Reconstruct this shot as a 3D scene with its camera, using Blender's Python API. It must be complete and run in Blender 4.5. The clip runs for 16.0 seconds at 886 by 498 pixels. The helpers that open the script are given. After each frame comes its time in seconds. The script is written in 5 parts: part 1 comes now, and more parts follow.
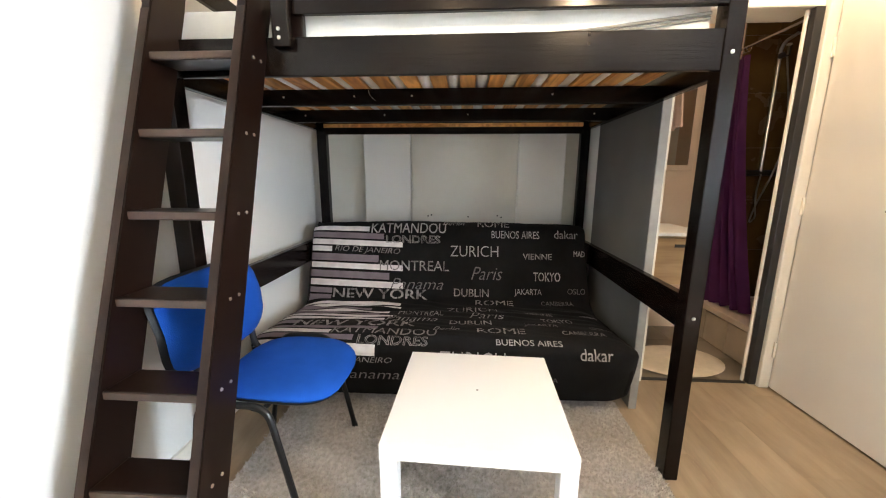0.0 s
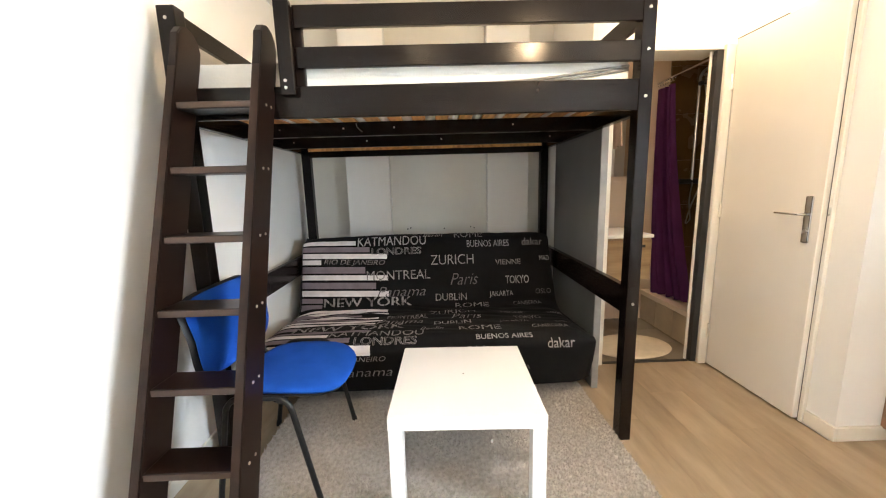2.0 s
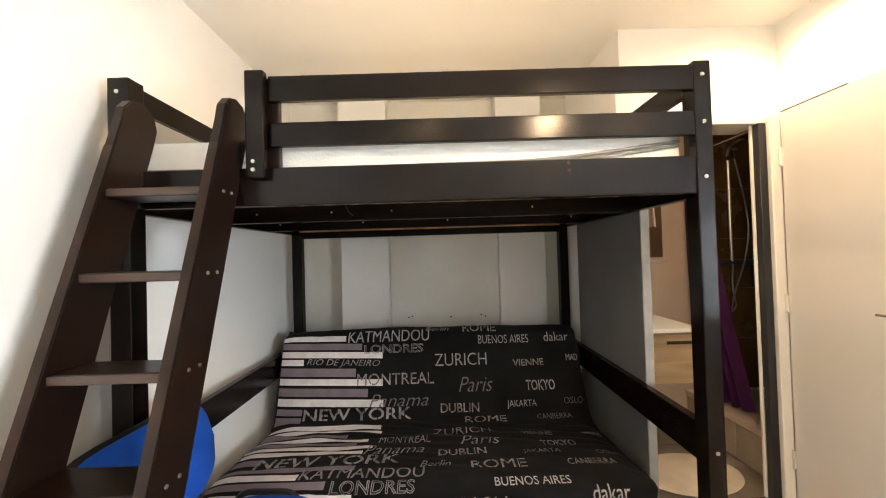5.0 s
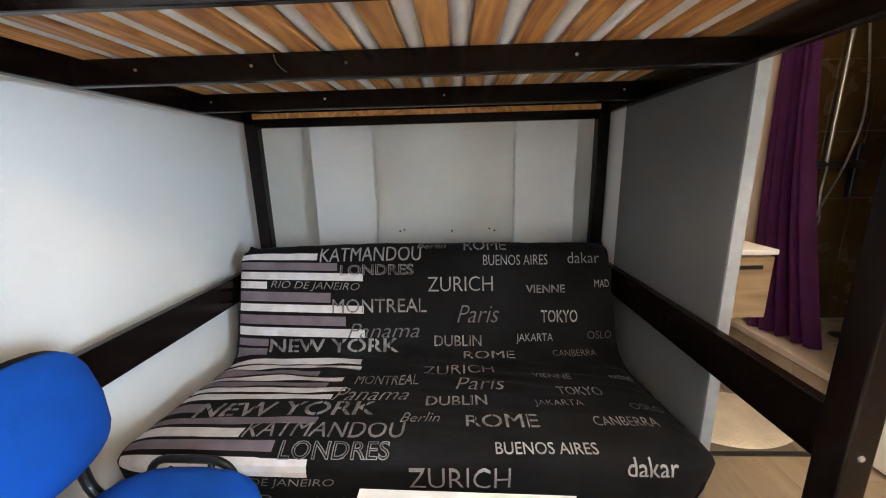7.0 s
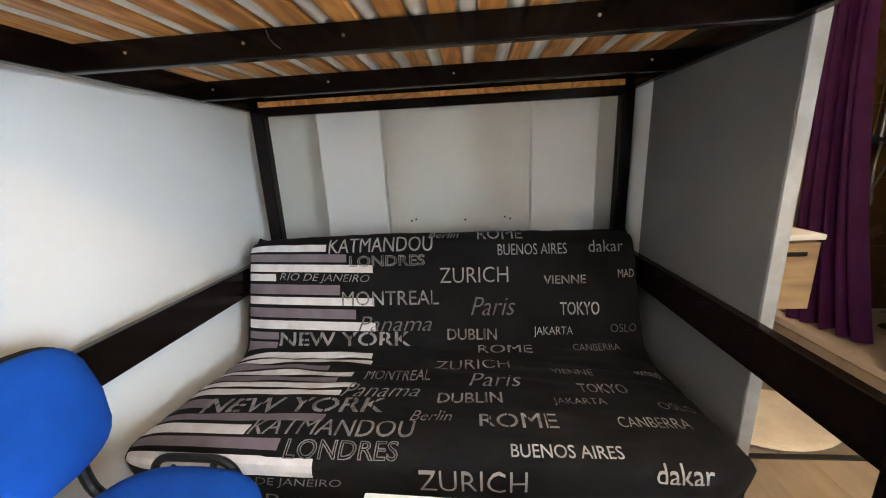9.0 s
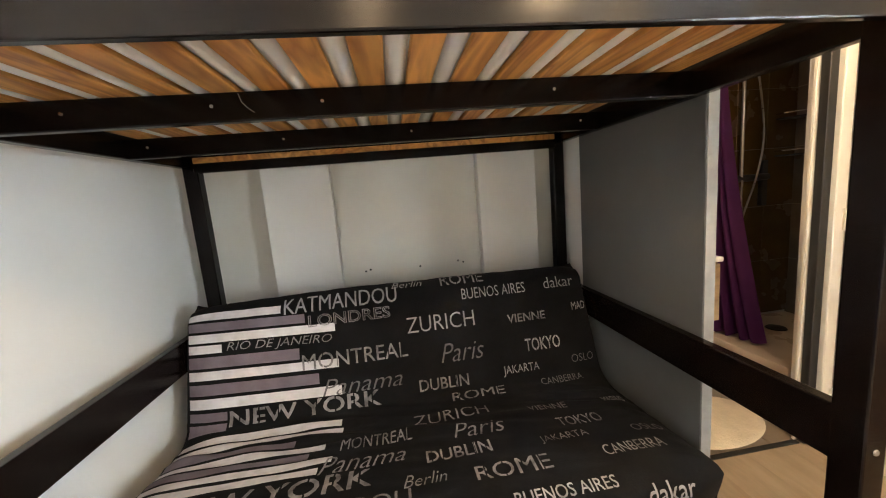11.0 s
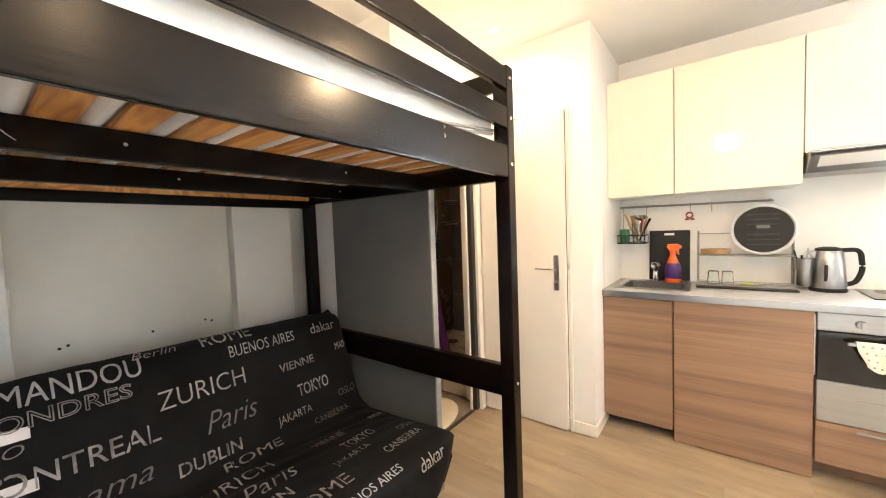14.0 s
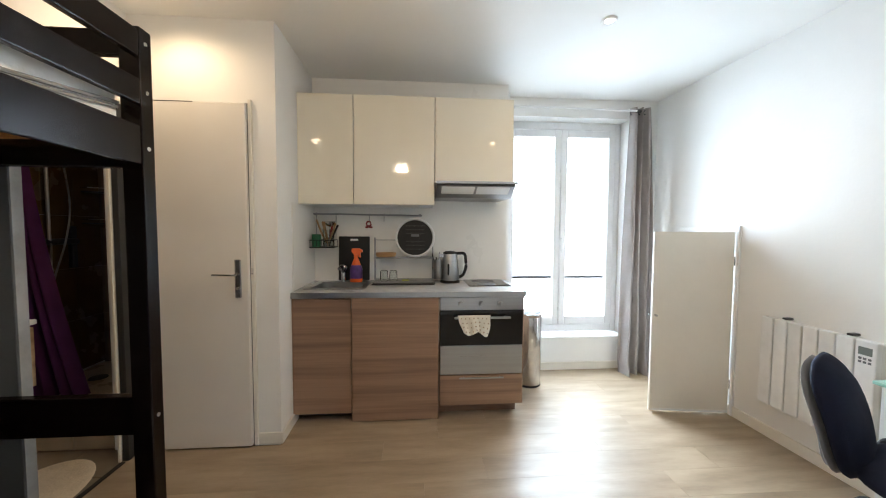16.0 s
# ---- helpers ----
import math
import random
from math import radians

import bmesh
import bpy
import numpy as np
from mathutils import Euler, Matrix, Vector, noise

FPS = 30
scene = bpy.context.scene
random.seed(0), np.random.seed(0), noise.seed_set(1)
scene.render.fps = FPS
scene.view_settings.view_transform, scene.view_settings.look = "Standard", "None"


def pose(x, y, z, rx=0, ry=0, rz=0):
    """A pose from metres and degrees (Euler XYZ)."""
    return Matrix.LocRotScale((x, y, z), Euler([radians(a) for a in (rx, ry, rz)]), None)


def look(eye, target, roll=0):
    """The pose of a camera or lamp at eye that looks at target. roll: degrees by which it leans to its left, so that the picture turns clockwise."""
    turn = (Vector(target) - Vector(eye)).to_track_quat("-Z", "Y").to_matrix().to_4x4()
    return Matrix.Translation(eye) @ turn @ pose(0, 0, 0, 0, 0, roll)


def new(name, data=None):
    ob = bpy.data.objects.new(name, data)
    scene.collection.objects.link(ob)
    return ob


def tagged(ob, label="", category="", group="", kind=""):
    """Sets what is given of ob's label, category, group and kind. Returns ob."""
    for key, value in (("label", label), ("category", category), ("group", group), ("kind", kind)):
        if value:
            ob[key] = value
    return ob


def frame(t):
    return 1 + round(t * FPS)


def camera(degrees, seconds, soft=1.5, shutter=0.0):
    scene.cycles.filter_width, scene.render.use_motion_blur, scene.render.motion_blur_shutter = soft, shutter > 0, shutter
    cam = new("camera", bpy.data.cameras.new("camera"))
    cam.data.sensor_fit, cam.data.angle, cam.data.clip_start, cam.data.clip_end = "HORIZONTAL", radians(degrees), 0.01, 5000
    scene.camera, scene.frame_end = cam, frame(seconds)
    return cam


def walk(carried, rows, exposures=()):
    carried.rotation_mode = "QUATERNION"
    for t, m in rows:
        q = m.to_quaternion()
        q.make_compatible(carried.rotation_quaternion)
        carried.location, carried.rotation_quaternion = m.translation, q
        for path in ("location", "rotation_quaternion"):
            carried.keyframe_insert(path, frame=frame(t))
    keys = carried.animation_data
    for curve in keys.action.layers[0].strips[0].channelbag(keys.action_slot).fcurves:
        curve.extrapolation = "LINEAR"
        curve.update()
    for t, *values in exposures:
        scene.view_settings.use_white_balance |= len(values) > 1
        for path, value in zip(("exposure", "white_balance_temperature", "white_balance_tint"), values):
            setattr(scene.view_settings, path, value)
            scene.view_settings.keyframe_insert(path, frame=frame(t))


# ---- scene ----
cam = camera(101.7, 16.0, soft=1.1)
PATH = [
    (0, (-0.024, 1.535, 1.193), (-0.146, 3.494, 0.806), 0.2),
    (0.5, (-0.046, 1.402, 1.188), (-0.085, 3.344, 0.711), -1.1),
    (1, (-0.064, 1.335, 1.209), (-0.063, 3.284, 0.76), -0.5),
    (1.5, (-0.065, 1.307, 1.216), (-0.051, 3.267, 0.823), -1.6),
    (2, (-0.064, 1.28, 1.233), (-0.036, 3.252, 0.902), -1.6),
    (2.5, (-0.072, 1.261, 1.254), (-0.019, 3.249, 1.045), -1.2),
    (3, (-0.086, 1.262, 1.276), (-0.042, 3.26, 1.204), -0.8),
    (3.5, (-0.082, 1.304, 1.279), (-0.056, 3.303, 1.231), -0.8),
    (3.7, (-0.072, 1.345, 1.286), (-0.071, 3.344, 1.244), -1.1),
    (5.8, (-0.041, 1.843, 1.373), (-0.029, 3.842, 1.431), -1.9),
    (6, (-0.011, 1.886, 1.341), (0.001, 3.886, 1.3), -1.8),
    (6.5, (-0.003, 2.024, 1.295), (-0.061, 4.007, 1.046), -1.9),
    (7, (0.019, 2.185, 1.27), (-0.054, 4.134, 0.828), -1.4),
    (7.5, (0.031, 2.255, 1.238), (-0.106, 4.176, 0.7), -2.4),
    (8, (0.041, 2.271, 1.236), (-0.116, 4.195, 0.712), -2.9),
    (10.3, (0.018, 2.25, 1.257), (-0.165, 4.211, 0.907), -2.3),
    (10.5, (0.001, 2.251, 1.248), (-0.113, 4.222, 0.929), -1.9),
    (11, (-0.123, 2.256, 1.293), (0.125, 4.219, 0.998), -4.9),
    (11.5, (-0.209, 2.23, 1.303), (0.307, 4.158, 1.161), -3.1),
    (12, (-0.317, 2.165, 1.304), (0.383, 4.031, 1.13), -4.7),
    (12.5, (-0.406, 2.144, 1.322), (0.345, 3.995, 1.208), -3.0),
    (13, (-0.475, 2.186, 1.33), (0.586, 3.879, 1.239), -3.1),
    (13.5, (-0.516, 2.198, 1.332), (0.83, 3.676, 1.249), -3.1),
    (14, (-0.511, 2.162, 1.331), (1.08, 3.369, 1.227), -2.1),
    (14.5, (-0.494, 2.111, 1.325), (1.298, 2.993, 1.239), -0.3),
    (15, (-0.478, 2.066, 1.326), (1.443, 2.611, 1.214), -0.5),
    (15.5, (-0.465, 2.018, 1.324), (1.521, 2.224, 1.215), 0.3),
    (16, (-0.456, 1.945, 1.323), (1.535, 1.787, 1.22), 0.3),
]
EXPOSURES = [(0, 0.59, 6650, 13), (1.5, 0.67, 6700, 13), (3.5, 0.28, 7000, 15), (6, 0.58, 6950, 14), (7, 0.75, 6200, 13), (8, 0.88, 6400, 13), (8.2, 0.88, 6400, 13), (10.5, 0.71, 6900, 13), (12.5, 0.88, 7700, 15),
             (13.5, 0.91, 7700, 15), (14, 0.90, 6950, 15), (14.5, 0.63, 6500, 13), (15, 0.18, 6200, 13), (15.5, -0.29, 5950, 11), (16, -0.72, 6250, 12)]
walk(cam, [(t, look(eye, target, roll)) for t, eye, target, roll in PATH], EXPOSURES)

# ---- light ----
world = bpy.data.worlds.new("world")
scene.world = world
world.use_nodes = True
_wn = world.node_tree.nodes
_sky = _wn.new("ShaderNodeTexSky")
_sky.sky_type, _sky.sun_disc = "NISHITA", False
_sky.sun_elevation, _sky.sun_rotation = radians(40), radians(120)
world.node_tree.links.new(_sky.outputs[0], _wn["Background"].inputs[0])
_wn["Background"].inputs[1].default_value = 0.12

CEIL, FZ = 2.51, 0.036   # ceiling and floor level
XL, XK, XW, YS, YB = -1.17, 2.50, 2.75, -0.28, 4.36   # left wall, kitchen wall, window wall, south wall, back wall


def lamp(name, kind, m, energy, colour, **props):
    d = bpy.data.lights.new(name, kind)
    d.energy, d.color = energy, colour
    if kind == "AREA":
        d.shape, d.size, d.size_y = "RECTANGLE", props["size"], props["size_y"]
        if "spread" in props:
            d.spread = radians(props["spread"])
    if kind == "SPOT":
        d.spot_size, d.spot_blend, d.shadow_soft_size = radians(props["cone"]), props["blend"], props["soft"]
    if kind == "POINT":
        d.shadow_soft_size = props["soft"]
    ob = new(name, d)
    ob.matrix_basis = m
    return ob


WARM = (1.0, 0.74, 0.45)
SPOTS = [(-0.175, 3.21), (1.455, 3.21), (1.555, 0.855), (-0.15, 0.90)]
for sx, sy in SPOTS:
    lamp("spot_light", "SPOT", look((sx, sy, CEIL - 0.03), (sx, sy, 0)), 25, WARM, cone=166, blend=0.7, soft=0.045)
for k in range(4):   # sky light coming down through the window opening
    z = 0.62 + 0.47 * k
    lamp("window_light", "AREA", look((3.12, 0.555, z), (2.12, 0.555, z - 0.45)), 53, (0.72, 0.88, 1.0), size=1.16, size_y=0.49, spread=158)
PENDANT = (0.50, 2.09, 2.10)   # two-bulb lamp hanging in the middle of the room
for k in (-1, 1):
    lamp("pendant_light", "POINT", pose(PENDANT[0], PENDANT[1] + 0.035 * k, PENDANT[2] - 0.085), 10.5, WARM, soft=0.025)
lamp("bathroom_light", "POINT", pose(1.22, 3.98, 2.30), 0.7, (1.0, 0.66, 0.38), soft=0.06)

# ---- materials ----


def mat(name, colour, rough=0.5, metal=0.0, scale=6.0, vary=0.08, bump=0.0, bump_scale=60.0, stretch=(1, 1, 1), colour2=None,
        spec=0.5, coat=0.0, rough_vary=0.1, transmission=0.0, glow=0.0, random_shift=0.0, detail=4.0, sheen=0.0, grain=0.3):
    m = bpy.data.materials.new(name)
    m.use_nodes = True
    n, l = m.node_tree.nodes, m.node_tree.links
    b = n["Principled BSDF"]
    b.inputs["Roughness"].default_value, b.inputs["Metallic"].default_value = rough, metal
    b.inputs["Specular IOR Level"].default_value, b.inputs["Coat Weight"].default_value = spec, coat
    b.inputs["Coat Roughness"].default_value = 0.06
    b.inputs["Sheen Weight"].default_value = sheen
    b.inputs["Transmission Weight"].default_value = transmission
    tc, mp = n.new("ShaderNodeTexCoord"), n.new("ShaderNodeMapping")
    mp.inputs["Scale"].default_value = stretch
    l.new(tc.outputs["Object"], mp.inputs["Vector"])
    big, fine = n.new("ShaderNodeTexNoise"), n.new("ShaderNodeTexNoise")
    big.inputs["Scale"].default_value, big.inputs["Detail"].default_value = scale, detail
    fine.inputs["Scale"].default_value, fine.inputs["Detail"].default_value = scale * 9, 3
    src = mp.outputs["Vector"]
    if random_shift:
        info, add = n.new("ShaderNodeObjectInfo"), n.new("ShaderNodeVectorMath")
        add.operation = "MULTIPLY_ADD"
        add.inputs[1].default_value = (random_shift,) * 3
        comb = n.new("ShaderNodeCombineXYZ")
        for k in range(3):
            l.new(info.outputs["Random"], comb.inputs[k])
        l.new(comb.outputs[0], add.inputs[0])
        l.new(mp.outputs["Vector"], add.inputs[2])
        src = add.outputs[0]
    l.new(src, big.inputs["Vector"])
    l.new(src, fine.inputs["Vector"])
    mix = n.new("ShaderNodeMix")
    mix.data_type = "RGBA"
    c2 = colour2 or tuple(max(0, c * (1 - 2.2 * vary)) for c in colour)
    mix.inputs[6].default_value, mix.inputs[7].default_value = (*colour, 1), (*c2, 1)
    avg = n.new("ShaderNodeMath")
    avg.operation = "MULTIPLY_ADD"
    avg.inputs[1].default_value = grain
    l.new(fine.outputs["Fac"], avg.inputs[0])
    ramp = n.new("ShaderNodeMapRange")
    ramp.inputs[1].default_value, ramp.inputs[2].default_value = 0.35, 0.7
    l.new(big.outputs["Fac"], ramp.inputs[0])
    half = n.new("ShaderNodeMath")
    half.operation = "MULTIPLY"
    half.inputs[1].default_value = 1 - grain
    l.new(ramp.outputs[0], half.inputs[0])
    l.new(half.outputs[0], avg.inputs[2])
    l.new(avg.outputs[0], mix.inputs[0])
    out = mix.outputs[2]
    if random_shift:
        hsv, mr = n.new("ShaderNodeHueSaturation"), n.new("ShaderNodeMapRange")
        mr.inputs[3].default_value, mr.inputs[4].default_value = 0.95, 1.04
        l.new(info.outputs["Random"], mr.inputs[0])
        l.new(mr.outputs[0], hsv.inputs["Value"])
        l.new(out, hsv.inputs["Color"])
        out = hsv.outputs[0]
    l.new(out, b.inputs["Base Color"])
    if rough_vary:
        rr = n.new("ShaderNodeMapRange")
        rr.inputs[3].default_value, rr.inputs[4].default_value = max(0.02, rough - rough_vary), min(1, rough + rough_vary)
        l.new(big.outputs["Fac"], rr.inputs[0])
        l.new(rr.outputs[0], b.inputs["Roughness"])
    if bump:
        bn, bt = n.new("ShaderNodeBump"), n.new("ShaderNodeTexNoise")
        bt.inputs["Scale"].default_value, bt.inputs["Detail"].default_value = bump_scale, 4
        l.new(src, bt.inputs["Vector"])
        bn.inputs["Strength"].default_value, bn.inputs["Distance"].default_value = bump, 0.004
        l.new(bt.outputs["Fac"], bn.inputs["Height"])
        l.new(bn.outputs[0], b.inputs["Normal"])
    if glow:
        b.inputs["Emission Color"].default_value, b.inputs["Emission Strength"].default_value = (*colour, 1), glow
    return m


def wood(name, light, dark, axis, ring=9.0, rough=0.5, knots=0.5, coat=0.0, vary=0.13, bands=11.0, long=0.09):
    """Grain along an axis, by distorted wave bands; each piece shifted by its own random number."""
    m = mat(name, light, rough, coat=coat)
    n, l = m.node_tree.nodes, m.node_tree.links
    b = n["Principled BSDF"]
    tc, mp, info, add = n.new("ShaderNodeTexCoord"), n.new("ShaderNodeMapping"), n.new("ShaderNodeObjectInfo"), n.new("ShaderNodeVectorMath")
    s = [ring, ring, ring]
    s["xyz".index(axis)] = ring * long
    mp.inputs["Scale"].default_value = s
    comb = n.new("ShaderNodeCombineXYZ")
    for k in range(3):
        l.new(info.outputs["Random"], comb.inputs[k])
    add.operation = "MULTIPLY_ADD"
    add.inputs[1].default_value = (37.0, 23.0, 51.0)
    l.new(comb.outputs[0], add.inputs[0])
    l.new(tc.outputs["Object"], mp.inputs[0])
    l.new(mp.outputs[0], add.inputs[2])
    w, f, r = n.new("ShaderNodeTexNoise"), n.new("ShaderNodeTexNoise"), n.new("ShaderNodeValToRGB")
    w.inputs["Scale"].default_value, w.inputs["Detail"].default_value, w.inputs["Distortion"].default_value = 0.9, 2, knots
    f.inputs["Scale"].default_value, f.inputs["Detail"].default_value = 9, 5
    l.new(add.outputs[0], w.inputs["Vector"])
    l.new(add.outputs[0], f.inputs["Vector"])
    mul = n.new("ShaderNodeMath")
    mul.operation = "MULTIPLY"
    mul.inputs[1].default_value = bands
    l.new(w.outputs["Fac"], mul.inputs[0])
    fr = n.new("ShaderNodeMath")
    fr.operation = "PINGPONG"
    fr.inputs[1].default_value = 1.0
    l.new(mul.outputs[0], fr.inputs[0])
    mx = n.new("ShaderNodeMath")
    mx.operation = "MULTIPLY_ADD"
    mx.inputs[1].default_value = 0.5
    l.new(fr.outputs[0], mx.inputs[0])
    hf = n.new("ShaderNodeMath")
    hf.operation = "MULTIPLY"
    hf.inputs[1].default_value = 0.55
    l.new(f.outputs["Fac"], hf.inputs[0])
    l.new(hf.outputs[0], mx.inputs[2])
    r.color_ramp.elements[0].color, r.color_ramp.elements[1].color = (*light, 1), (*dark, 1)
    r.color_ramp.elements[0].position, r.color_ramp.elements[1].position = 0.3, 0.85
    l.new(mx.outputs[0], r.inputs[0])
    hsv, mr = n.new("ShaderNodeHueSaturation"), n.new("ShaderNodeMapRange")
    mr.inputs[3].default_value, mr.inputs[4].default_value = 1 - vary, 1 + vary
    l.new(info.outputs["Random"], mr.inputs[0])
    l.new(mr.outputs[0], hsv.inputs["Value"])
    l.new(r.outputs[0], hsv.inputs["Color"])
    l.new(hsv.outputs[0], b.inputs["Base Color"])
    bn = n.new("ShaderNodeBump")
    bn.inputs["Strength"].default_value, bn.inputs["Distance"].default_value = 0.12, 0.002
    l.new(mx.outputs[0], bn.inputs["Height"])
    l.new(bn.outputs[0], b.inputs["Normal"])
    return m


def glass(name, colour=(1, 1, 1), rough=0.0):
    m = bpy.data.materials.new(name)
    m.use_nodes = True
    b = m.node_tree.nodes["Principled BSDF"]
    b.inputs["Base Color"].default_value = (*colour, 1)
    b.inputs["Roughness"].default_value, b.inputs["Transmission Weight"].default_value, b.inputs["IOR"].default_value = rough, 1.0, 1.45
    return m


WALL = mat("wall_paint", (0.80, 0.79, 0.765), 0.75, scale=1.5, vary=0.03, bump=0.18, bump_scale=45, grain=0.08)
# darker, yellower off-white than WALL, for the back wall and recessed panel
WALL_OFFWHITE = mat("alcove_off_white", (0.74, 0.72, 0.66), 0.7, scale=2.2, vary=0.06, bump=0.18, bump_scale=30)
CEILING = mat("ceiling_paint", (0.82, 0.81, 0.78), 0.8, scale=1.2, vary=0.02, bump=0.1, bump_scale=40, grain=0.08)
GREY = mat("grey_paint", (0.13, 0.13, 0.125), 0.55, scale=2.5, vary=0.08, bump=0.12, bump_scale=90)
EDGE = mat("bare_edge", (0.31, 0.31, 0.305), 0.7, scale=14, vary=0.14, bump=0.2)
CREAM = mat("cream_paint", (0.78, 0.74, 0.66), 0.42, scale=3, vary=0.04, bump=0.08, bump_scale=35)
DOORPAINT = mat("door_paint", (0.76, 0.72, 0.66), 0.38, scale=2, vary=0.03, bump=0.05, bump_scale=25, grain=0.08)
WHITE = mat("white_trim", (0.82, 0.82, 0.8), 0.4, scale=5, vary=0.03, grain=0.08)
DARKWOOD = mat("dark_stained_wood", (0.0062, 0.0034, 0.0025), 0.22, scale=2.0, vary=0.15, stretch=(0.5, 0.5, 9), bump=0.05, bump_scale=14, spec=0.21, colour2=(0.004, 0.0022, 0.0018), rough_vary=0.012)
LADDERWOOD = mat("reddish_dark_wood", (0.0105, 0.0045, 0.0028), 0.33, scale=3.0, vary=0.2, stretch=(6, 0.6, 0.6), bump=0.06, bump_scale=20, spec=0.28, colour2=(0.0065, 0.0028, 0.002), rough_vary=0.03)
REDBROWN = mat("reddish_brown_wood", (0.055, 0.026, 0.016), 0.4, scale=9, vary=0.3, bump=0.1, bump_scale=70)
STEEL = mat("brushed_steel", (0.39, 0.39, 0.387), 0.3, 1.0, scale=8, vary=0.06, stretch=(1, 0.06, 8), rough_vary=0.08)
CHROME = mat("chrome", (0.58, 0.58, 0.58), 0.12, 1.0, scale=8, vary=0.04, rough_vary=0.05)
SCREW = mat("screw_metal", (0.7, 0.68, 0.62), 0.3, 1.0, scale=40, vary=0.1)
BLACKMETAL = mat("black_tube", (0.010, 0.010, 0.011), 0.38, 0.0, scale=20, vary=0.1, spec=0.28)
BLACKPLASTIC = mat("black_plastic", (0.012, 0.012, 0.0125), 0.5, scale=20, vary=0.1, bump=0.05, spec=0.3)
WHITEPLASTIC = mat("white_plastic", (0.75, 0.75, 0.74), 0.35, scale=20, vary=0.03, grain=0.08)
LACQUER = mat("white_lacquer", (0.80, 0.80, 0.80), 0.3, scale=3, vary=0.008, rough_vary=0.015, grain=0.08)
MATTRESS = mat("mattress_ticking", (0.84, 0.82, 0.77), 0.85, scale=7, vary=0.06, bump=0.3, bump_scale=120, sheen=0.3)
GREYCLOTH = mat("grey_piping", (0.25, 0.24, 0.22), 0.85, scale=30, vary=0.1)
PINE_Y = wood("pine_slat", (0.74, 0.36, 0.105), (0.40, 0.155, 0.04), "y", ring=7.0, rough=0.5, knots=1.8, long=0.11)
BLUE = mat("blue_fabric", (0.004, 0.068, 0.38), 0.95, scale=9, vary=0.12, bump=0.25, bump_scale=300, spec=0.2)
NAVY = mat("navy_fabric", (0.006, 0.009, 0.026), 0.9, scale=14, vary=0.15, bump=0.3, bump_scale=260, spec=0.25)
SOFA_BLACK = mat("black_cotton", (0.0072, 0.0071, 0.0080), 0.95, scale=5, vary=0.25, bump=0.3, bump_scale=180, spec=0.2)
PRINT_WHITE = mat("white_print", (0.68, 0.65, 0.66), 0.9, scale=22, vary=0.12, bump=0.2, bump_scale=180)
PRINT_LETTER = mat("grey_white_print", (0.40, 0.385, 0.39), 0.9, scale=16, vary=0.14, colour2=(0.15, 0.145, 0.148))
PRINT_MAUVE = mat("mauve_print", (0.175, 0.140, 0.168), 0.9, scale=16, vary=0.12, bump=0.2, bump_scale=180)
PRINT_WORN = mat("worn_grey_print", (0.33, 0.31, 0.31), 0.9, scale=20, vary=0.3, colour2=(0.03, 0.028, 0.028))
PRINT_DIM = mat("dim_grey_print", (0.15, 0.14, 0.145), 0.9, scale=40, vary=0.2)
RUG = mat("grey_shag", (0.60, 0.55, 0.50), 0.95, scale=55, vary=0.2, bump=0.8, bump_scale=130, colour2=(0.34, 0.31, 0.28), grain=0.25)
LAMINATE = mat("oak_laminate", (0.395, 0.302, 0.206), 0.39, scale=3.0, stretch=(4.5, 0.8, 1), vary=0.1, colour2=(0.225, 0.165, 0.108), random_shift=9, rough_vary=0.05, detail=7, grain=0.35)
WALNUT = wood("brown_front_grain", (0.30, 0.183, 0.116), (0.175, 0.10, 0.063), "y", ring=11.0, rough=0.42, knots=0.15, bands=5.0, long=0.03, vary=0.04)
OAK = wood("light_oak_front", (0.36, 0.25, 0.14), (0.22, 0.14, 0.075), "x", ring=7.0, rough=0.45, knots=0.3)
CABINET = mat("cream_gloss", (0.76, 0.70, 0.57), 0.06, scale=3, vary=0.015, coat=1.0, rough_vary=0.02, grain=0.08)
COUNTER = mat("grey_laminate_top", (0.60, 0.60, 0.60), 0.22, scale=20, vary=0.12, bump=0.04)
OVENGLASS = mat("oven_glass", (0.006, 0.006, 0.007), 0.06, scale=4, vary=0.1, rough_vary=0.02)
HOB = mat("hob_glass", (0.008, 0.008, 0.009), 0.08, scale=4, vary=0.1, rough_vary=0.02)
SPLASH = mat("splashback", (0.83, 0.81, 0.76), 0.3, scale=3, vary=0.03)
PURPLE = mat("purple_curtain", (0.06, 0.006, 0.066), 0.8, scale=6, vary=0.15, bump=0.2, bump_scale=160, spec=0.3)
DRAPE = mat("taupe_curtain", (0.30, 0.265, 0.25), 0.85, scale=8, vary=0.1, bump=0.25, bump_scale=220, sheen=0.2)
BROWNTILE = mat("brown_marble_tile", (0.115, 0.075, 0.026), 0.25, scale=5, vary=0.3, colour2=(0.09, 0.05, 0.02), detail=8)
TAUPETILE = mat("taupe_tile", (0.15, 0.115, 0.09), 0.3, scale=5, vary=0.2, random_shift=9)
BEIGETILE = mat("beige_tile", (0.46, 0.37, 0.27), 0.35, scale=5, vary=0.12, random_shift=9)
TRAY = mat("shower_tray_acrylic", (0.62, 0.52, 0.42), 0.3, scale=5, vary=0.05)
BATHMAT = mat("cream_bath_mat", (0.70, 0.60, 0.46), 0.95, scale=9, vary=0.12, bump=0.8, bump_scale=90)
GROUT = mat("grout", (0.28, 0.23, 0.18), 0.85, scale=30, vary=0.1)
FLOORTILE = mat("beige_grey_floor_tile", (0.25, 0.205, 0.155), 0.35, scale=5, vary=0.15, random_shift=9)
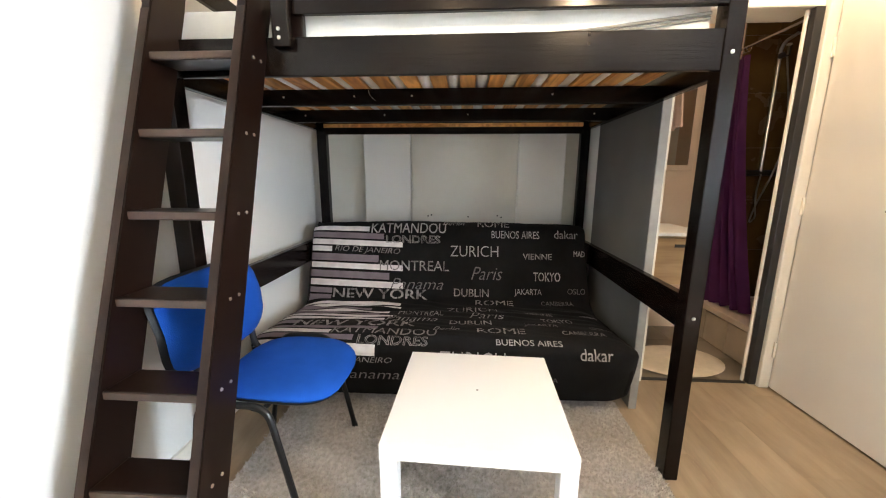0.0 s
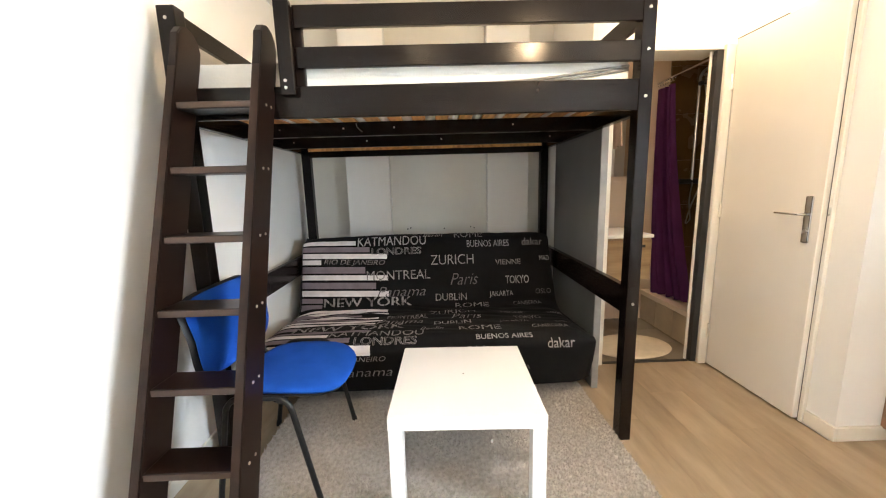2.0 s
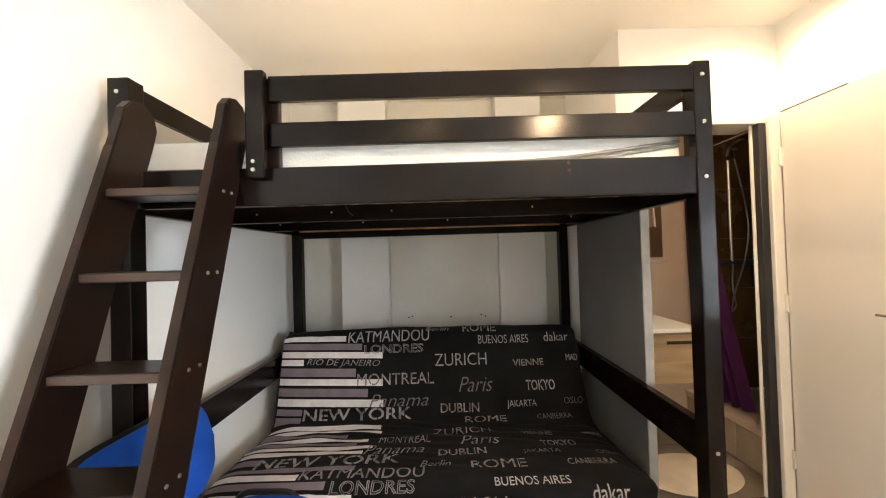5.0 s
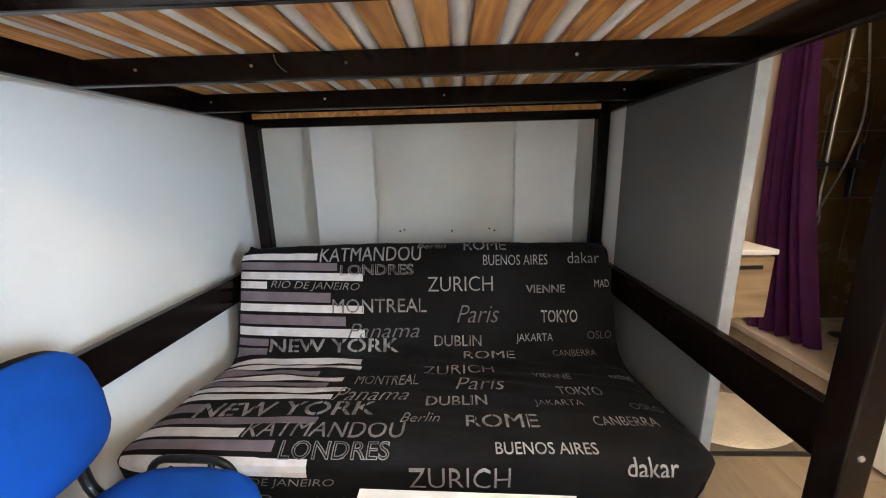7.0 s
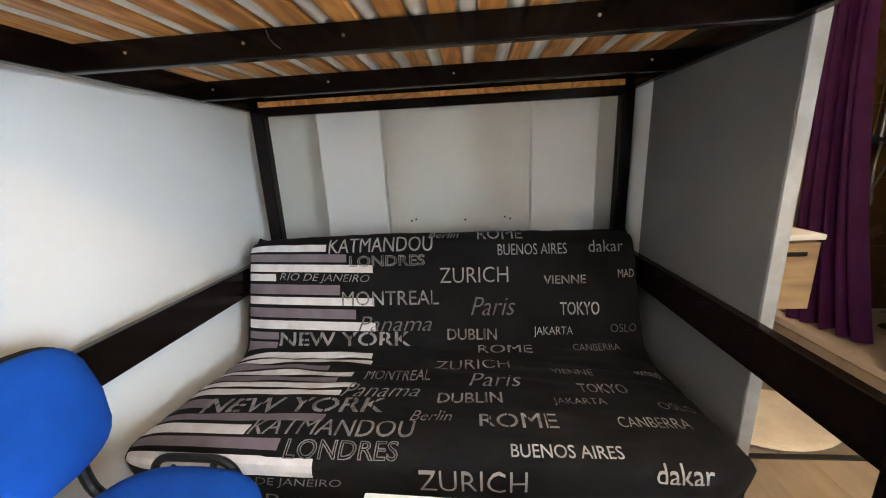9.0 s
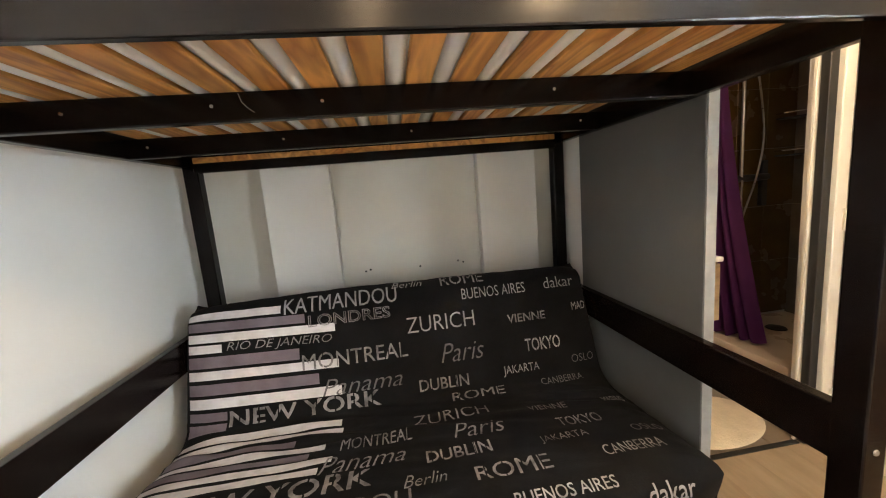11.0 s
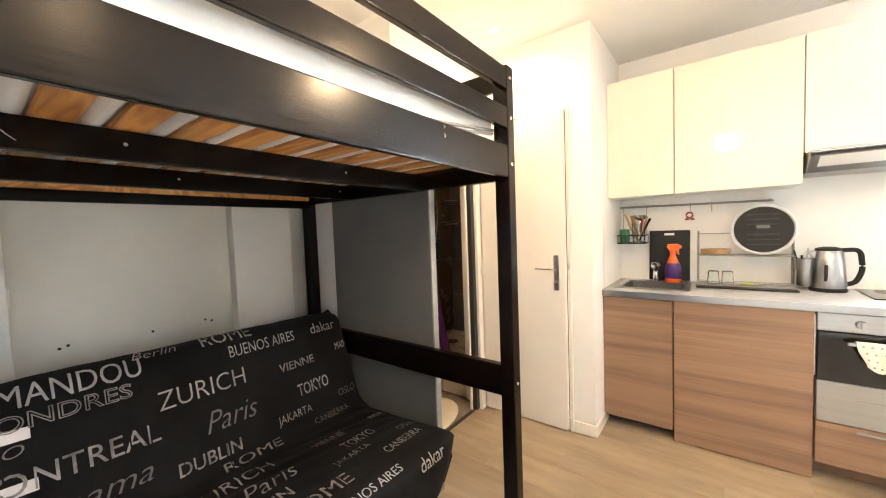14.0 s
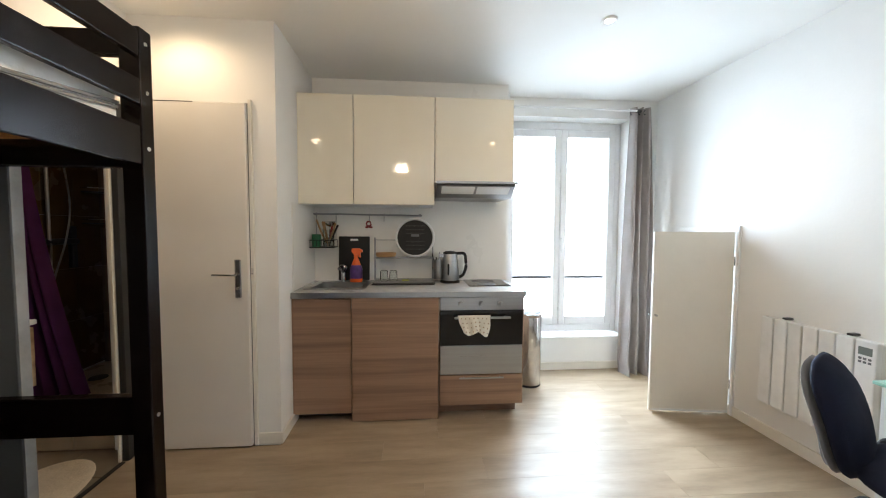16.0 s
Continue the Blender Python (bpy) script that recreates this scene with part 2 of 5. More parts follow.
BATHWALL = mat("bathroom_paint", (0.64, 0.50, 0.38), 0.5, scale=3, vary=0.05)
MIRROR = mat("mirror_glass", (0.8, 0.8, 0.8), 0.02, 1.0, scale=3, vary=0.01, rough_vary=0)
TOWEL = mat("beige_towel", (0.42, 0.31, 0.26), 0.95, scale=20, vary=0.1, bump=0.6, bump_scale=220)
ORANGE = mat("orange_plastic", (0.75, 0.12, 0.015), 0.35, scale=9, vary=0.06)
VIOLET = mat("violet_label", (0.10, 0.03, 0.22), 0.4, scale=30, vary=0.3)
RED = mat("red_enamel", (0.32, 0.015, 0.012), 0.4, scale=20, vary=0.2)
GREEN = mat("green_plastic", (0.02, 0.16, 0.06), 0.45, scale=20, vary=0.15)
BAMBOO = mat("bamboo", (0.42, 0.24, 0.10), 0.5, scale=12, vary=0.15)
CLOTH_WHITE = mat("tea_towel_cloth", (0.74, 0.70, 0.62), 0.9, scale=15, vary=0.05, bump=0.4, bump_scale=240)
CLOTH_DOT = mat("tea_towel_dots", (0.38, 0.28, 0.20), 0.9, scale=15, vary=0.1)
TEAL = mat("turquoise_glass_top", (0.35, 0.62, 0.56), 0.08, scale=4, vary=0.03, rough_vary=0.02)
GREYPLASTIC = mat("grey_plastic_shell", (0.12, 0.125, 0.135), 0.45, scale=12, vary=0.08)
DARKGREY = mat("dark_grey_metal", (0.03, 0.03, 0.032), 0.4, 0.3, scale=10, vary=0.1)
LCD = mat("grey_display", (0.16, 0.18, 0.17), 0.2, scale=10, vary=0.05)
PVC = mat("white_window_pvc", (0.80, 0.80, 0.80), 0.3, scale=6, vary=0.02, grain=0.08)
LAMPGLOW = mat("lamp_glow", (1.0, 0.86, 0.62), 0.4, glow=30.0)
DIMGLOW = mat("dim_lamp_glow", (1.0, 0.80, 0.55), 0.4, glow=7.0)
SKYGLOW = mat("bright_overcast", (0.95, 0.98, 1.0), 0.9, glow=3.2)
GLASS = glass("clear_glass")
TINTGLASS = glass("drinking_glass", (0.93, 0.96, 0.95), 0.02)

# ---- building helpers ----


def thing(name, label, category, at=(0, 0, 0), group="", kind=""):
    ob = new(name)
    ob.location = at
    ob.empty_display_size = 0.1
    return tagged(ob, label, category, group, kind)


def root_at(ob):
    while ob.parent:
        ob = ob.parent
    return Vector(ob.location)


def part(name, bm, material, parent=None, label="", smooth=None):
    me = bpy.data.meshes.new(name)
    if smooth is not None:
        for f in bm.faces:
            f.smooth = True
    bm.normal_update()
    bm.to_mesh(me)
    bm.free()
    me.materials.append(material)
    if smooth:
        me.set_sharp_from_angle(angle=radians(smooth))
    ob = new(name, me)
    if parent:
        ob.parent = parent
        me.transform(Matrix.Translation(-root_at(parent)))
    if label:
        ob["label"] = label
    return ob


def box(x0, x1, y0, y1, z0, z1, bevel=0.0, seg=1, bm=None):
    b = bmesh.new()
    bmesh.ops.create_cube(b, size=1)
    for v in b.verts:
        v.co = Vector((x0 + (v.co.x + 0.5) * (x1 - x0), y0 + (v.co.y + 0.5) * (y1 - y0), z0 + (v.co.z + 0.5) * (z1 - z0)))
    if bevel:
        bmesh.ops.bevel(b, geom=list(b.edges), offset=bevel, segments=seg, affect="EDGES", profile=0.6)
    return merge(bm, b)


def merge(a, b):
    if a is None:
        return b
    me = bpy.data.meshes.new("tmp")
    b.to_mesh(me)
    a.from_mesh(me)
    b.free()
    bpy.data.meshes.remove(me)
    return a


def moved(b, m):
    bmesh.ops.transform(b, matrix=m, verts=list(b.verts))
    return b


def cyl(p, q, r, r2=None, seg=16, bevel=0.0, bm=None):
    p, q = Vector(p), Vector(q)
    b = bmesh.new()
    d = q - p
    bmesh.ops.create_cone(b, cap_ends=True, segments=seg, radius1=r, radius2=r if r2 is None else r2, depth=d.length)
    if bevel:
        bmesh.ops.bevel(b, geom=[e for e in b.edges if any(len(f.verts) > 4 for f in e.link_faces)], offset=bevel, segments=2, affect="EDGES")
    moved(b, Matrix.Translation((p + q) / 2) @ d.to_track_quat("Z", "Y").to_matrix().to_4x4())
    return merge(bm, b)


def tube(points, r, seg=10, bm=None, closed=False):
    """A round bar swept along a smooth line of points."""
    pts = [Vector(p) for p in points]
    b = bmesh.new()
    rings, count = [], len(pts)
    up = Vector((0, 0, 1))
    for i, p in enumerate(pts):
        a = pts[(i - 1) % count] if closed or i else p
        c = pts[(i + 1) % count] if closed or i < count - 1 else p
        d = (c - a).normalized()
        s = d.cross(up)
        if s.length < 0.05:
            s = d.cross(Vector((0, 1, 0)))
        s.normalize()
        u = s.cross(d).normalized()
        rings.append([b.verts.new(p + r * (math.cos(2 * math.pi * k / seg) * s + math.sin(2 * math.pi * k / seg) * u)) for k in range(seg)])
    for i in range(count if closed else count - 1):
        A, B = rings[i], rings[(i + 1) % count]
        for k in range(seg):
            b.faces.new((A[k], A[(k + 1) % seg], B[(k + 1) % seg], B[k]))
    if not closed:
        b.faces.new(rings[0])
        b.faces.new(rings[-1])
    bmesh.ops.recalc_face_normals(b, faces=list(b.faces))
    return merge(bm, b)


def bend(points, r, steps=6):
    """Rounds the corners of a line of points with radius r."""
    pts = [Vector(p) for p in points]
    out = [pts[0]]
    for a, p, c in zip(pts, pts[1:], pts[2:]):
        u, v = (a - p), (c - p)
        k = min(r, u.length * 0.49, v.length * 0.49)
        s, e = p + u.normalized() * k, p + v.normalized() * k
        for i in range(steps + 1):
            t = i / steps
            out.append((1 - t) ** 2 * s + 2 * t * (1 - t) * p + t * t * e)
    out.append(pts[-1])
    return out


def lathe(profile, seg=24, at=(0, 0, 0), bm=None):
    """Turns (radius, height) pairs about the vertical through at."""
    b = bmesh.new()
    rings = [[b.verts.new((at[0] + r * math.cos(2 * math.pi * k / seg), at[1] + r * math.sin(2 * math.pi * k / seg), at[2] + z)) for k in range(seg)] for r, z in profile]
    for A, B in zip(rings, rings[1:]):
        for k in range(seg):
            b.faces.new((A[k], A[(k + 1) % seg], B[(k + 1) % seg], B[k]))
    b.faces.new(list(reversed(rings[0])))
    b.faces.new(rings[-1])
    bmesh.ops.recalc_face_normals(b, faces=list(b.faces))
    return merge(bm, b)


def prism(outline, axis, a, c, bevel=0.0, seg=2):
    """An outline of (u, v) pairs pushed along an axis from a to c. u, v are the other two axes in order."""
    b = bmesh.new()

    def at(u, v, w):
        return {"x": (w, u, v), "y": (u, w, v), "z": (u, v, w)}[axis]
    A, C = [b.verts.new(at(u, v, a)) for u, v in outline], [b.verts.new(at(u, v, c)) for u, v in outline]
    b.faces.new(A)
    b.faces.new(list(reversed(C)))
    for i in range(len(outline)):
        j = (i + 1) % len(outline)
        b.faces.new((A[i], A[j], C[j], C[i]))
    bmesh.ops.recalc_face_normals(b, faces=list(b.faces))
    if bevel:
        bmesh.ops.bevel(b, geom=[e for e in b.edges if any(len(f.verts) > 4 for f in e.link_faces)], offset=bevel, segments=seg, affect="EDGES")
    return b


def sheet(fn, nu, nv, thick=0.0):
    """A grid surface fn(u, v) for u, v in 0..1, given thickness along its normals."""
    b = bmesh.new()
    g = [[b.verts.new(fn(i / nu, j / nv)) for j in range(nv + 1)] for i in range(nu + 1)]
    for i in range(nu):
        for j in range(nv):
            b.faces.new((g[i][j], g[i + 1][j], g[i + 1][j + 1], g[i][j + 1]))
    b.normal_update()
    if thick:
        low = [[b.verts.new(v.co - v.normal * thick) for v in row] for row in g]
        for i in range(nu):
            for j in range(nv):
                b.faces.new((low[i][j], low[i][j + 1], low[i + 1][j + 1], low[i + 1][j]))
        for i in range(nu):
            b.faces.new((g[i][0], low[i][0], low[i + 1][0], g[i + 1][0]))
            b.faces.new((g[i][nv], g[i + 1][nv], low[i + 1][nv], low[i][nv]))
        for j in range(nv):
            b.faces.new((g[0][j], g[0][j + 1], low[0][j + 1], low[0][j]))
            b.faces.new((g[nu][j], low[nu][j], low[nu][j + 1], g[nu][j + 1]))
    return b


def screw(p, normal, parent, r=0.006, name="bolt", material=None):
    p, n = Vector(p), Vector(normal)
    b = cyl(p - n * 0.002, p + n * 0.0025, r, r * 0.8, 12)
    cyl(p + n * 0.002, p + n * 0.003, r * 0.35, seg=6, bm=b)
    return part(name, b, material or SCREW, parent)


def structure(name, bm, material, label, category="", smooth=None):
    ob = part(name, bm, material, None, "", smooth)
    return tagged(ob, label, category or name.split("_")[0], "", "structure")

# ---- structure ----
T = 0.14   # wall thickness
structure("wall_west", box(XL - T, XL, YS - T, YB + T, 0, CEIL), WALL, "plain white painted wall beside the bed", "wall")
structure("wall_south", box(XL, XW + 0.3, YS - T, YS, 0, CEIL), WALL, "plain white painted wall behind the radiator", "wall")
structure("wall_back", box(XL, 2.66, YB, YB + T, 0, CEIL), WALL_OFFWHITE, "off-white painted back wall of the bed alcove", "wall")
# boxed-in pilasters and recessed middle panel behind the sofa
structure("pilaster_1", box(-0.775, -0.434, 4.225, YB, 0, CEIL, 0.003), WALL, "white boxed pilaster on the alcove wall", "pilaster")
structure("pilaster_2", box(0.350, 0.677, 4.217, YB, 0, CEIL, 0.003), WALL, "white boxed pilaster on the alcove wall", "pilaster")
mid = structure("recessed_panel", box(-0.434, 0.350, 4.285, YB, 0, 2.30, 0.002), WALL_OFFWHITE, "off-white recessed panel between the two pilasters", "panel")
for hx in (-0.31, -0.285, -0.005, 0.215, 0.245):
    part("screw_hole", cyl((hx, 4.2845, 0.905 + 0.01 * math.sin(hx * 40)), (hx, 4.288, 0.905 + 0.01 * math.sin(hx * 40)), 0.006, seg=8), DARKGREY, mid, "small dark screw hole")
part("keyhole_plate", box(-0.44, -0.425, 4.281, 4.285, 1.10, 1.17, 0.002), WHITEPLASTIC, mid)
# east side of the alcove: white return, grey partition board, bathroom front wall
structure("wall_alcove", box(0.902, 0.985, 3.535, YB, 0, CEIL), WALL, "white wall between bed alcove and bathroom", "wall")
bw = box(0.985, 1.00, 3.535, 3.687, 0, CEIL)
box(1.00, 1.733, 3.535, 3.687, 2.0145, CEIL, bm=bw)
structure("wall_bathroom", bw, WALL, "white wall over the bathroom doorway", "wall")
ew = box(1.733, 1.835, 3.492, 3.687, 0, CEIL)
box(1.733, 1.835, 2.895, 3.492, 2.045, CEIL, bm=ew)
box(1.733, 1.835, 2.745, 2.895, 0, CEIL, bm=ew)
structure("wall_entrance", ew, WALL, "cream-white wall around the entrance door", "wall")
structure("wall_landing", box(1.835, 1.93, 2.80, 3.64, 0, 2.3), WALL, "plain wall closing the landing behind the door", "wall")
structure("wall_kitchen_side", box(1.835, XK + T, 2.745, 2.795, 0, CEIL), WALL, "white side wall of the kitchen niche", "wall")
structure("splash_panel", box(1.975, XK - 0.001, 2.7405, 2.7448, 0.916, 1.50, 0.001), SPLASH, "white splash panel on the niche wall", "panel")
structure("wall_kitchen", box(XK, XK + T, 1.18, 2.745, 0, CEIL), SPLASH, "white glossy-painted wall behind the kitchen worktop", "wall")
ww = box(XW, XW + 0.24, YS, -0.02, 0, CEIL)
box(XW, XW + 0.24, -0.02, 1.13, 2.345, CEIL, bm=ww)
box(XW, XW + 0.24, -0.02, 1.13, 0, 0.325, bm=ww)
box(XK + T, XW + 0.24, 1.13, 1.18 + T, 0, CEIL, bm=ww)
structure("wall_window", ww, WALL, "white window wall with a deep reveal", "wall")
# unseen wall, added so the sky doesn't leak into the bathroom here
structure("wall_shower_front", box(1.835, 2.62, 3.6405, 3.688, 0, CEIL), BATHWALL, "plain unseen wall added to keep sky light out of the shower", "wall")
structure("wall_shower", box(2.52, 2.62, 3.687, YB, 0, CEIL), TAUPETILE, "brown tiled end wall of the shower", "wall")
structure("ceiling", box(XL - T, XW + 0.3, YS - T, YB + T, CEIL, CEIL + 0.12), CEILING, "plain white painted ceiling with recessed spots", "ceiling")
structure("floor", box(XL - T, XW + 0.3, YS - T, YB + T, FZ - 0.14, FZ - 0.012), GROUT, "screed under the laminate boards", "floor")


def skirting(name, x0, x1, y0, y1, h=0.07):
    b = box(x0, x1, y0, y1, FZ, FZ + h, 0.004, 2)
    structure(name, b, CREAM, "cream painted wooden skirting board", "baseboard")


skirting("baseboard_1", XL, XL + 0.014, YS, YB)
skirting("baseboard_2", 1.719, 1.733, 2.731, 2.870)
skirting("baseboard_3", 1.733, 2.02, 2.731, 2.745)
skirting("baseboard_4", XW - 0.014, XW, -0.25, 1.13)
skirting("baseboard_5", XL + 0.014, 1.88, YS, YS + 0.014)

# bathroom door frame: cream casing, dark sliding-leaf edge, cream stop
fr = thing("door_1", "open bathroom doorway with cream frame and dark sliding leaf edge", "door frame", (1.35, 3.6, 0), kind="structure")
part("casing", box(0.972, 1.010, 3.512, 3.70, FZ, 2.014, 0.004), CREAM, fr)
part("casing", box(1.642, 1.698, 3.492, 3.555, FZ, 2.014, 0.004), CREAM, fr)
part("casing_head", box(1.010, 1.642, 3.515, 3.70, 1.988, 2.014, 0.004), CREAM, fr)
part("leaf_edge", box(1.600, 1.641, 3.512, 3.545, FZ + 0.008, 1.987, 0.002), DARKGREY, fr, "dark grey edge of the sliding door leaf")
part("stop_bead", box(1.586, 1.5995, 3.545, 3.560, FZ + 0.008, 1.987, 0.003), CREAM, fr, "cream stop bead")
part("threshold", box(1.010, 1.600, 3.530, 3.555, FZ - 0.002, FZ + 0.006, 0.002), DARKGREY, fr, "dark metal threshold strip")

# entrance door
dr = thing("door_2", "closed cream painted flush entrance door with chrome handle", "door", (1.72, 3.23, 0), kind="structure")
part("leaf", box(1.690, 1.731, 2.897, 3.484, FZ + 0.010, 2.03, 0.003), DOORPAINT, dr)
part("gap_line", box(1.715, 1.7325, 2.8935, 2.8965, FZ, 2.035), DARKGREY, dr, "dark gap beside the leaf")
part("gap_line", box(1.6888, 1.7325, 3.18, 3.484, 2.0303, 2.0335), DARKGREY, dr, "dark gap over the leaf")
part("frame_strip", box(1.712, 1.7325, 2.872, 2.893, FZ, 2.06, 0.003), CREAM, dr)
hd = part("handle_plate", box(1.682, 1.690, 2.935, 2.969, 0.93, 1.150, 0.006, 3), CHROME, dr, "chrome handle plate")
part("lever", tube(bend([(1.682, 2.952, 1.065), (1.640, 2.952, 1.065), (1.636, 3.070, 1.068)], 0.02), 0.0055), CHROME, hd, "slim chrome lever")
part("cylinder", cyl((1.684, 2.952, 0.985), (1.674, 2.952, 0.985), 0.009), SCREW, hd)
part("strike", box(1.7105, 1.7125, 2.876, 2.890, 1.06, 1.10, 0.001), SCREW, dr)
for hz in (0.27, 1.056, 1.80):
    part("hinge", cyl((1.687, 3.488, hz - 0.045), (1.687, 3.488, hz + 0.045), 0.008, bevel=0.002), CREAM, dr, "painted door hinge")

# partition board beside the sofa
pb = thing("partition_board", "grey painted partition board with bare unpainted edge", "partition", (0.85, 3.7, 0))
part("board", box(0.824, 0.860, 3.2545, 4.0, FZ, 1.62, 0.002), GREY, pb)
part("edge_strip", box(0.8235, 0.8605, 3.246, 3.254, FZ, 1.62, 0.001), EDGE, pb, "bare light grey board edge")
part("return_board", box(0.832, 0.884, 4.002, YB - 0.002, FZ, 1.62, 0.002), WALL, pb, "white painted board")
part("closing_strip", box(0.870, 0.9015, 3.52, 3.546, FZ, 2.3, 0.002), WALL, pb, "white closing strip")

# window
wn = thing("window_1", "tall white double window flooded with daylight", "window", (2.93, 0.55, 0.33), kind="structure")
part("window_sill", box(2.735, 2.90, -0.019, 1.129, 0.326, 0.345, 0.005, 2), WHITE, wn)
part("window_frame", box(2.90, 2.96, -0.018, 0.035, 0.345, 2.344, 0.004), PVC, wn)
part("window_frame", box(2.90, 2.96, 1.078, 1.128, 0.345, 2.344, 0.004), PVC, wn)
part("window_frame", box(2.90, 2.96, 0.035, 1.078, 2.275, 2.344, 0.004), PVC, wn)
part("window_frame", box(2.90, 2.96, 0.035, 1.078, 0.346, 0.42, 0.004), PVC, wn)
for y0, y1 in ((0.037, 0.560), (0.564, 1.076)):
    sa = box(2.89, 2.945, y0, y0 + 0.06, 0.422, 2.273, 0.006)
    box(2.89, 2.945, y1 - 0.06, y1, 0.422, 2.273, 0.006, bm=sa)
    box(2.89, 2.945, y0 + 0.06, y1 - 0.06, 2.205, 2.273, 0.006, bm=sa)
    box(2.89, 2.945, y0 + 0.06, y1 - 0.06, 0.422, 0.50, 0.006, bm=sa)
    so = part("sash", sa, PVC, wn)
    pane = part("pane", box(2.915, 2.921, y0 + 0.055, y1 - 0.055, 0.495, 2.21), GLASS, so)
    pane.visible_shadow = False
part("window_handle", tube(bend([(2.89, 0.562, 1.25), (2.85, 0.562, 1.25), (2.85, 0.562, 1.13)], 0.015), 0.008), WHITEPLASTIC, wn, "white window handle")
rl = thing("balcony_rail", "thin dark metal balcony rail outside the window", "railing", (2.97, 0.55, 0.86))
part("top_rail", box(2.966, 2.980, -0.015, 1.125, 0.862, 0.884, 0.003), DARKGREY, rl)
for k in range(2):
    part("end_plate", box(2.966, 2.980, -0.019 + 1.144 * k, -0.015 + 1.144 * k, 0.84, 0.91, 0.001), DARKGREY, rl)
structure("backdrop", box(6.0, 6.05, -6, 7, -3, 7), SKYGLOW, "bright hazy daylight beyond the window", "backdrop")

# ---- loft bed ----
bed = thing("loft_bed", "dark-stained wooden loft bed standing over a sofa", "loft bed", (-0.14, 3.48, 0))
PX0, PX1 = 0.762, 0.816
part("post", box(PX0, PX1, 2.796, 2.858, FZ, 1.950, 0.004, 2), DARKWOOD, bed)
part("post", box(-1.108, -1.040, 2.800, 2.862, FZ, 1.950, 0.004, 2), DARKWOOD, bed)
part("post", box(-1.097, -1.030, 4.160, 4.215, FZ, 1.950, 0.004, 2), DARKWOOD, bed)
part("post", box(0.758, 0.818, 4.155, 4.212, FZ, 1.950, 0.004, 2), DARKWOOD, bed)
part("front_rail", box(-1.039, PX0 - 0.001, 2.798, 2.817, 1.525, 1.646, 0.004, 2), DARKWOOD, bed)
part("guard_rail", box(-0.595, PX0 - 0.001, 2.796, 2.818, 1.712, 1.789, 0.004, 2), DARKWOOD, bed)
part("guard_rail", box(-0.595, PX0 - 0.001, 2.796, 2.818, 1.857, 1.938, 0.004, 2), DARKWOOD, bed)
stub = part("guard_post", box(-0.655, -0.596, 2.768, 2.7975, 1.608, 1.945, 0.005, 2), DARKWOOD, bed)
part("guard_post", box(-0.652, -0.572, 2.8185, 2.845, 1.648, 1.942, 0.004, 2), LADDERWOOD, bed, "reddish board behind the guard rails")
for z in (1.634, 1.66):
    screw((-0.632, 2.768, z), (0, -1, 0), stub, 0.007)
part("side_rail", box(-1.095, -1.062, 2.863, 4.154, 1.518, 1.640, 0.004, 2), DARKWOOD, bed)
part("side_rail", box(0.782, 0.815, 2.863, 4.154, 1.518, 1.640, 0.004, 2), DARKWOOD, bed)
part("back_rail", box(-1.029, 0.757, 4.15, 4.18, 1.518, 1.640, 0.004, 2), DARKWOOD, bed)
part("side_guard", box(-1.090, -1.065, 2.863, 4.154, 1.870, 1.948, 0.004, 2), DARKWOOD, bed)
part("side_guard", box(0.785, 0.812, 2.863, 4.154, 1.870, 1.948, 0.004, 2), DARKWOOD, bed)
part("back_guard", box(-1.029, 0.757, 4.15, 4.175, 1.70, 1.775, 0.004, 2), DARKWOOD, bed)
part("low_rail", box(-1.095, -1.062, 2.863, 4.154, 0.640, 0.770, 0.004, 2), DARKWOOD, bed)
part("low_rail", box(0.782, 0.815, 2.863, 4.154, 0.640, 0.770, 0.004, 2), DARKWOOD, bed)
part("slat_ledge", box(-1.061, 0.781, 2.8175, 2.842, 1.562, 1.589, 0.002), DARKWOOD, bed)
part("slat_ledge", box(-1.029, 0.757, 4.127, 4.149, 1.536, 1.562, 0.002), PINE_Y, bed, "pine ledge")
part("back_bar", box(-1.029, 0.757, 4.120, 4.149, 1.490, 1.535, 0.003), DARKWOOD, bed)
for y in (3.252, 3.752):
    bm_ = part("cross_beam", box(-1.061, 0.781, y, y + 0.028, 1.517, 1.588, 0.004, 2), DARKWOOD, bed)
    for x in ((-0.87, -0.539, -0.274, 0.35) if y < 3.5 else (-0.99, -0.511, -0.02, 0.70)):
        screw((x, y, 1.556), (0, -1, 0), bm_, 0.0048)
part("frayed_cord", tube([(-0.472, 3.249, 1.582), (-0.465, 3.244, 1.560), (-0.452, 3.245, 1.545), (-0.440, 3.249, 1.536)], 0.001, 6), GREYCLOTH, bed)
for z in (0.705, 1.578, 1.754, 1.905):
    screw((0.789, 2.796, z), (0, -1, 0), bed, 0.0075)
for z in (1.608, 1.634):
    screw((0.354, 2.798, z), (0, -1, 0), bed, 0.0065, "dark_bolt", LADDERWOOD)
screw((-1.077, 2.800, 1.905), (0, -1, 0), bed, 0.0075)
for k in range(-3, 12):
    x = -0.6295 + 0.1213 * k
    part("slat", box(x - 0.0340, min(x + 0.0340, 0.780), 2.828, 4.126, 1.5895, 1.606, 0.003), PINE_Y, bed, "knotty pine slat")

# mattress
ms = thing("mattress", "white ticking mattress lying on the loft bed", "mattress", (-0.14, 3.48, 1.607))


